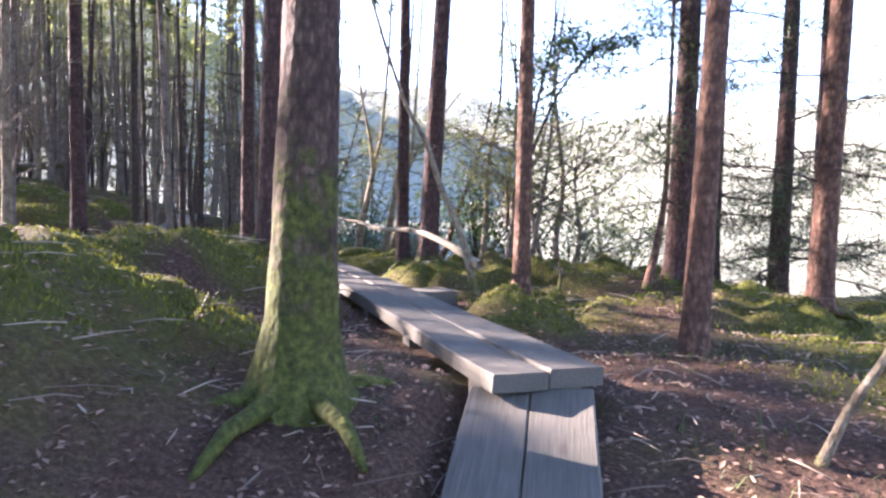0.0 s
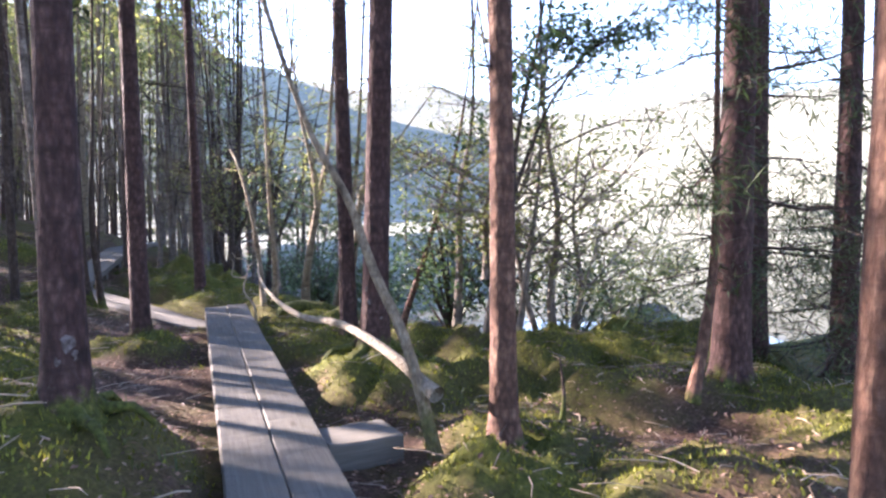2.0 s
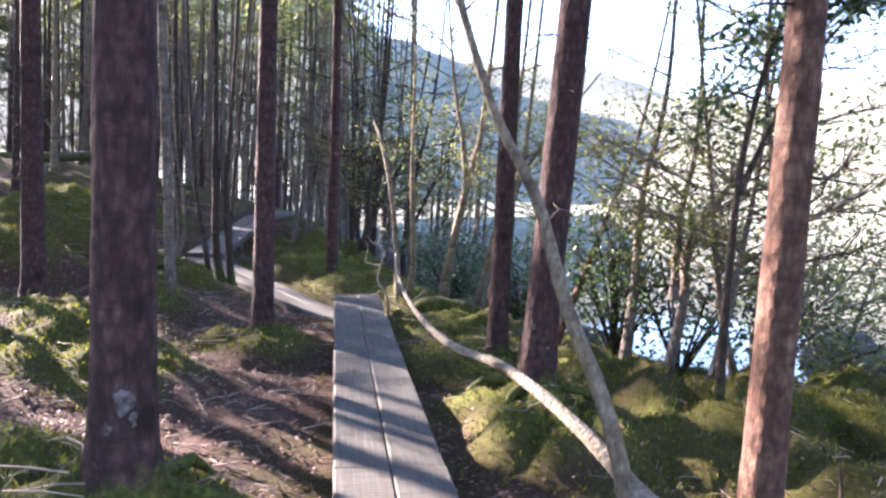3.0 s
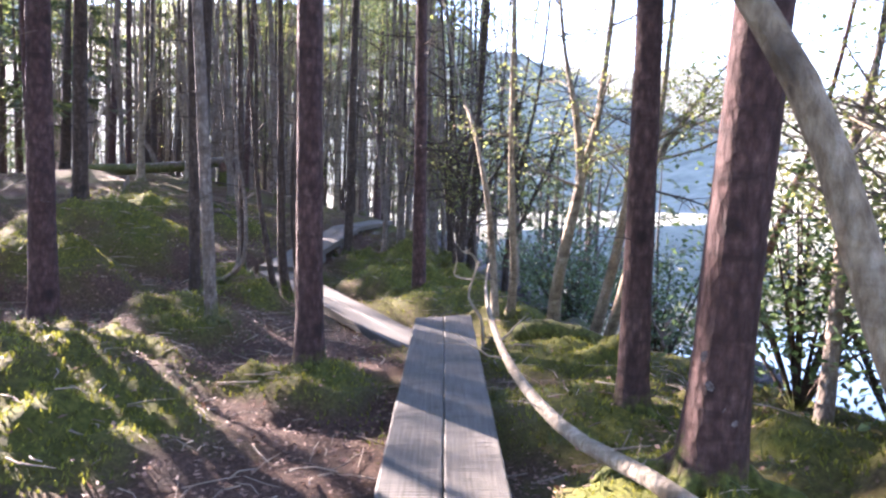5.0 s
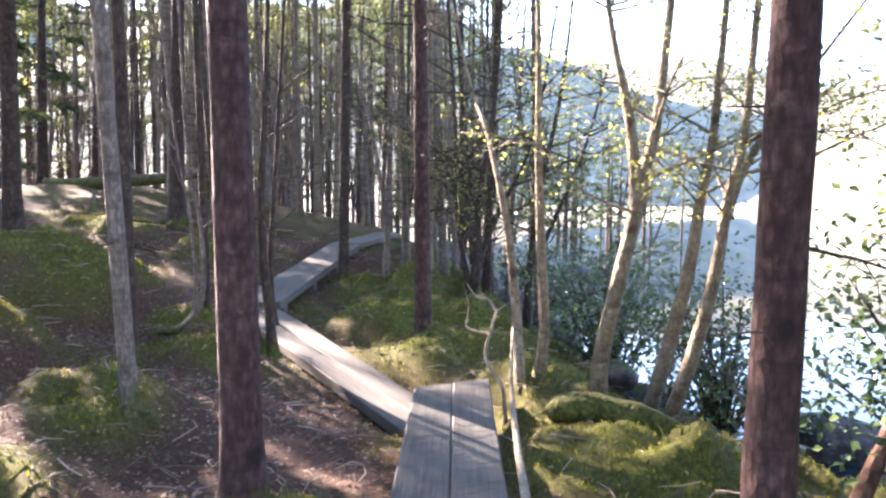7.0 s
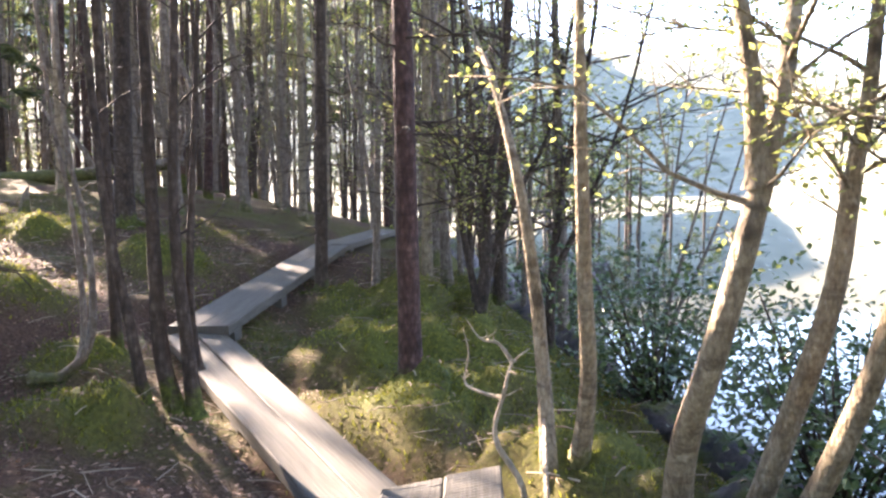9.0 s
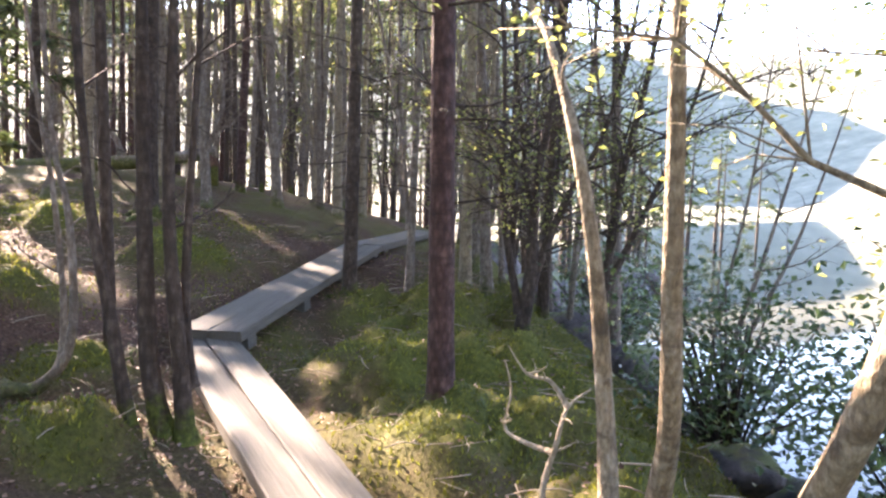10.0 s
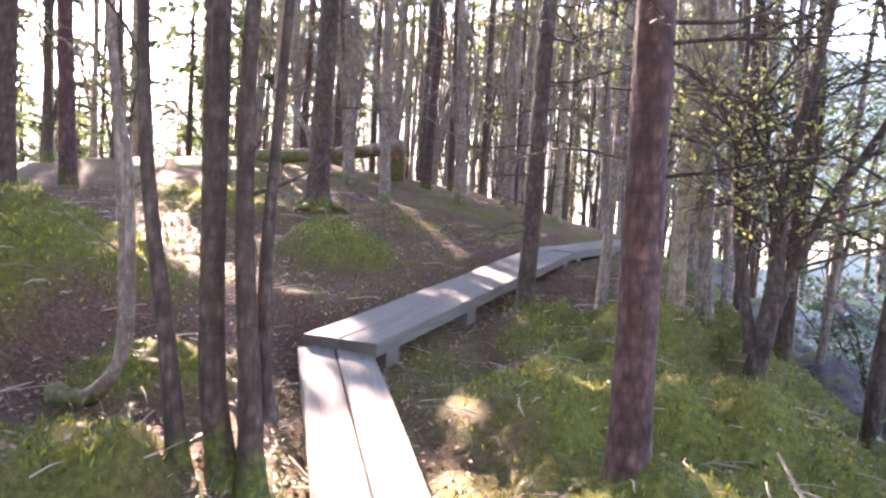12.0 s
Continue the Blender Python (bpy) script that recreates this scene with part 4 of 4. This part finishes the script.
for i, (x, y, r) in enumerate([(2.3, 16.5, 0.4), (2.55, 15.9, 0.28), (2.0, 17.5, 0.4), (7.7, 14.4, 0.62), (9.0, 14.2, 0.42), (2.15, 15.3, 0.33), (3.1, 16.9, 0.2), (2.35, 14.7, 0.3), (3.6, 13.9, 0.4), (4.4, 13.5, 0.35),
                                (1.5, 18.9, 0.45), (0.9, 20.3, 0.5), (1.7, 21.2, 0.4), (0.4, 22.0, 0.5), (1.2, 23.5, 0.6), (-0.3, 24.5, 0.55), (1.9, 25.0, 0.6), (0.8, 26.5, 0.7), (2.6, 28.0, 0.8), (-0.6, 28.5, 0.7), (3.4, 31.0, 0.7), (5.9, 13.9, 0.3), (1.75, 16.2, 0.3), (3.7, 15.2, 0.45)]):
    boulder(x, y, r, i, "lichen-grey boulder, partly mossy, at the lake's edge" if i % 2 else "dark wet boulder standing at the lake's edge")


# far fence on the meadow
fence = thing("fence", (-4.4, 38.5, z_at(-4.4, 38.5)), "low wooden rail fence on the sunlit meadow", "fence")
for i in range(6):
    part("post", Geo().tube([(i * 1.5, 0, -0.3), (i * 1.5, 0, 1.1)], [0.06, 0.055], 6), WOOD, fence)
for h in (0.45, 0.9):
    part("rail", Geo().tube([(-0.2, 0, h), (3.7, 0.02, h + 0.02), (7.7, 0, h)], [0.045, 0.045, 0.045], 6), WOOD, fence)


# ---- the wood around ----
LINES = [(a[:2], b[:2]) for a, b in STRETCHES]
TAKEN = [(o.location.x, o.location.y) for o in scene.objects if o.parent is None and o.name.split(".")[0] in ("spruce_tree", "birch_tree", "multi_stem_tree", "sapling", "fence", "fallen_log")]


def free(x, y, gap):
    for (ax, ay), (bx, by) in LINES:
        t = max(0, min(1, ((x - ax) * (bx - ax) + (y - ay) * (by - ay)) / ((bx - ax) ** 2 + (by - ay) ** 2)))
        if math.hypot(x - ax - t * (bx - ax), y - ay - t * (by - ay)) < 1.0:
            return False
    return lake(x, y) < -0.8 and all(math.hypot(x - a, y - b) > gap for a, b in TAKEN)


def sun_lane(x, y):
    """Lanes where the canopy stands open, kept treeless so sunlight reaches the walk."""
    c = 0.69 * x + 0.72 * y
    return -26 < x < -2.8 and 1.2 < c < 3.2 or -26 < x < -6.5 and (5.4 < c < 7.7 or 9.0 < c < 11.4)


def scatter(rng, count, box, gap, open_lanes=False):
    x0, x1, y0, y1 = box
    got = []
    for _ in range(count * 30):
        x, y = rng.uniform(x0, x1), rng.uniform(y0, y1)
        if free(x, y, gap) and not (open_lanes and sun_lane(x, y)):
            TAKEN.append((x, y))
            got.append((x, y))
            if len(got) == count:
                break
    return got


rng = random.Random(77)
MODELS = {}


def planted(kind, x, y, rng):
    """One more tree of the wood, copied from a few grown models, turned and scaled."""
    k = (kind, rng.randrange(4))
    s = rng.uniform(0.85, 1.2)
    if k not in MODELS:
        i = k[1]
        if kind == "low":
            MODELS[k] = spruce(x, y, 0.08 + 0.02 * i, (0.1 * i - 0.1, 0.1), 6.5, 36 + i, BARK_DARK, "bushy green conifer at the edge of the wood", 0.4, 0, 8, 1.0, 0.08, 1.0 + 0.3 * i, near=False, name="conifer_shrub")
            tagged(MODELS[k], group="bushy conifers round the wood")
        elif kind == "pole":
            MODELS[k] = spruce(x, y, 0.04 + 0.012 * i, (0.3 - 0.2 * i, 0.15 * i - 0.2), 12, 60 + i, (BARK_DARK, BARK_SPRUCE)[i % 2], "bare straight spruce pole with a small high crown", 0.4, 0, 8, 0.6, 0.06, 10.2, near=False, name="pole_tree")
            tagged(MODELS[k], group="bare poles of the plantation")
        elif kind == "spruce":
            MODELS[k] = spruce(x, y, 0.07 + 0.025 * i, (0.2 - 0.1 * i, 0.15 * i - 0.2), 13, 30 + i, (BARK_SPRUCE, BARK_DARK)[i % 2], "straight brown spruce of the dense plantation", 0.5, 0, 14, 0.9, 0.08, 4.6 + 0.7 * i, near=False)
        else:
            q = Vector((0.5 - 0.3 * i, 0.2 * i - 0.3, 0))
            MODELS[k] = stem_tree(x, y, [(pole(q.x, q.y, 9), 0.05 + 0.008 * i), ([(0.02, 0, 0.9), (0.2, 0.1, 2), (0.5 - 0.3 * i, 0.4, 4), (0.9 - 0.5 * i, 0.5, 7.5)], 0.032), ([(0, 0, 0.3), (-0.2, 0.1, 1.6), (-0.5, 0.1 * i, 4), (-0.7, 0.2, 7)], 0.03)][: 2 + i % 2], (BARK_GREY, BARK_DARK, BARK_PALE, BARK_GREY)[i], "thin young tree with bare forking grey stems", "thin_tree", 50 + i, True, 14, 1.1, lift=0.7, low=0.12, crown_drop=2.2 + 0.7 * i, foliage=(LEAF_BIRCH, 1, 0.05, False) if i == 1 else None, near=False)
            tagged(MODELS[k], group="thin trees of the thicket")
        return
    copy_thing(MODELS[k], pose(x, y, z_at(x, y) - 0.06, 0, 0, rng.uniform(0, 360)) @ Matrix.Diagonal((s, s, s, 1)))


# spruce boxes from x -20 include trees added to shade hill and start
for box, n, kind, gap in [((-13, 0.4, 20.5, 38), 96, "thin", 0.6), ((-20, -7.5, 8, 34), 30, "thin", 0.9), ((-16, -1, 21.5, 42), 12, "spruce", 1.5), ((-20, -8, 27, 40), 16, "spruce", 1.4), ((-12, 1, 30, 44), 10, "spruce", 1.2), ((-20, -6.4, 6, 16), 20, "spruce", 1.6), ((-1, 28, 44, 58), 26, "low", 2.0),
                          ((-20, -5.5, -8, 8), 24, "spruce", 1.6), ((-12, 6, -16, -4), 20, "spruce", 1.8), ((6.5, 16, -9, 6), 14, "spruce", 1.9), ((-5.5, -3.4, 8, 13.5), 3, "thin", 0.9), ((-30, -13, 14, 44), 34, "low", 1.8), ((-13, 2, 38, 46), 8, "low", 1.6),
                          # the last box is low conifers added only to shade the bank
                          ((-24, -6, 15, 40), 36, "pole", 0.9), ((-12, -3, 22, 40), 30, "pole", 0.8), ((-1.5, 1.6, 19, 27), 22, "thin", 0.6), ((-60, -24, 16, 62), 110, "low", 2.0), ((-9, -4.4, 6, 14), 4, "pole", 1.2), ((-12, -6.5, -2, 8), 6, "pole", 1.0), ((-13.5, -9.5, 21, 29), 5, "low", 1.2)]:
    for x, y in scatter(rng, n, box, gap, box[0] != -13.5):
        planted(kind, x, y, rng)


# ---- ground cover ----
def surface(x, y):
    """The built ground's height at many points, lumps and all."""
    xs, ys, z = GRID["xs"], GRID["ys"], GRID["z"]
    i, j = np.clip(np.searchsorted(xs, x) - 1, 0, len(xs) - 2), np.clip(np.searchsorted(ys, y) - 1, 0, len(ys) - 2)
    u, v = (x - xs[i]) / (xs[i + 1] - xs[i]), (y - ys[j]) / (ys[j + 1] - ys[j])
    return (z[j, i] * (1 - u) + z[j, i + 1] * u) * (1 - v) + (z[j + 1, i] * (1 - u) + z[j + 1, i + 1] * u) * v


def strewn(seed, count, box=(-6.5, 5.5, 1.0, 21.0)):
    """Random places on the ground by the walk, with how mossy each is; none on the planks or in the lake."""
    r = np.random.RandomState(seed)
    x, y = r.uniform(box[0], box[1], count), r.uniform(box[2], box[3], count)
    m = moss_at(x, y) + 0.25 * np.sin(x * 1.9 + 1.3 * np.sin(y * 1.1)) * np.sin(y * 1.6 + 0.7 * x)
    keep = (lake(x, y) < -0.5) & ~((np.abs(x) < 0.33) & (y > 4.1) & (y < 13.9))
    x, y, m = x[keep], y[keep], m[keep]
    return zip(x.tolist(), y.tolist(), surface(x, y).tolist(), m.tolist())


rng = random.Random(9)
litter, twigs, moss = Geo(), Geo(), Geo()
for x, y, z, m in strewn(1, 80000):
    if m > 0.3 and rng.random() < 0.85:
        continue
    d = Vector((rng.gauss(0, 1), rng.gauss(0, 1), rng.gauss(0, 0.25))).normalized()
    litter.leaf(Vector((x, y, z + rng.uniform(0.004, 0.03))), d, rng.uniform(0.006, 0.014), rng.uniform(0.02, 0.055), Vector((rng.gauss(0, 0.4), rng.gauss(0, 0.4), 1)))
for x, y, z, m in strewn(2, 4600):
    a, ln = rng.uniform(0, 6.3), rng.uniform(0.06, 0.32)
    d = Vector((math.cos(a), math.sin(a), rng.uniform(-0.05, 0.12))) * ln
    p = Vector((x, y, z + 0.015))
    q = p + d * 0.5 + Vector((rng.gauss(0, 0.02), rng.gauss(0, 0.02), 0.01))
    r = rng.uniform(0.002, 0.006)
    twigs.tube([p, q, p + d], [r, r * 0.9, r * 0.5], 4)
for x, y, z, m in strewn(3, 230000):
    if m < rng.uniform(0.1, 0.6):
        continue
    d = Vector((rng.gauss(0, 0.45), rng.gauss(0, 0.45), 1)).normalized()
    moss.leaf(Vector((x, y, z - 0.008)), d, rng.uniform(0.004, 0.009), rng.uniform(0.02, 0.055), Vector((rng.gauss(0, 1), rng.gauss(0, 1), 0.2)))
grass = Geo()
for x, y, z, m in strewn(4, 16000):
    foot = min(math.hypot(x - a, y - b) for a, b in TAKEN)
    if not (0.12 < foot < 0.55 and rng.random() < 0.6 or m > 0.25 and rng.random() < 0.12):
        continue
    a = rng.uniform(0, 6.3)
    for _ in range(3):
        d = Vector((math.cos(a) + rng.gauss(0, 0.5), math.sin(a) + rng.gauss(0, 0.5), 1.3)).normalized()
        p, ln = Vector((x + rng.gauss(0, 0.02), y + rng.gauss(0, 0.02), z - 0.01)), rng.uniform(0.06, 0.18)
        sd = Vector((-d.y, d.x, 0)).normalized() * 0.003
        tip = p + d * ln + Vector((d.x, d.y, -0.5)) * ln * 0.5
        mid = p + d * ln * 0.6
        grass.add([p - sd, p + sd, mid + sd * 0.8, tip, mid - sd * 0.8], [(0, 1, 2, 4), (4, 2, 3)])
tagged(new("grass", grass.mesh("grass", GRASS, False)), "dark green wood grass round the feet of trees", "grass", kind="stuff")
tagged(new("leaf_litter", litter.mesh("leaf_litter", LITTER, False)), "fallen brown leaves strewn over the forest floor", "leaf litter", kind="stuff")
tagged(new("twig_litter", twigs.mesh("twig_litter", TWIG)), "dry twigs strewn over the forest floor", "twigs", kind="stuff")
tagged(new("moss", moss.mesh("moss", MOSS_TUFT, False)), "soft yellow-green moss on hummocks and banks", "moss", kind="stuff")
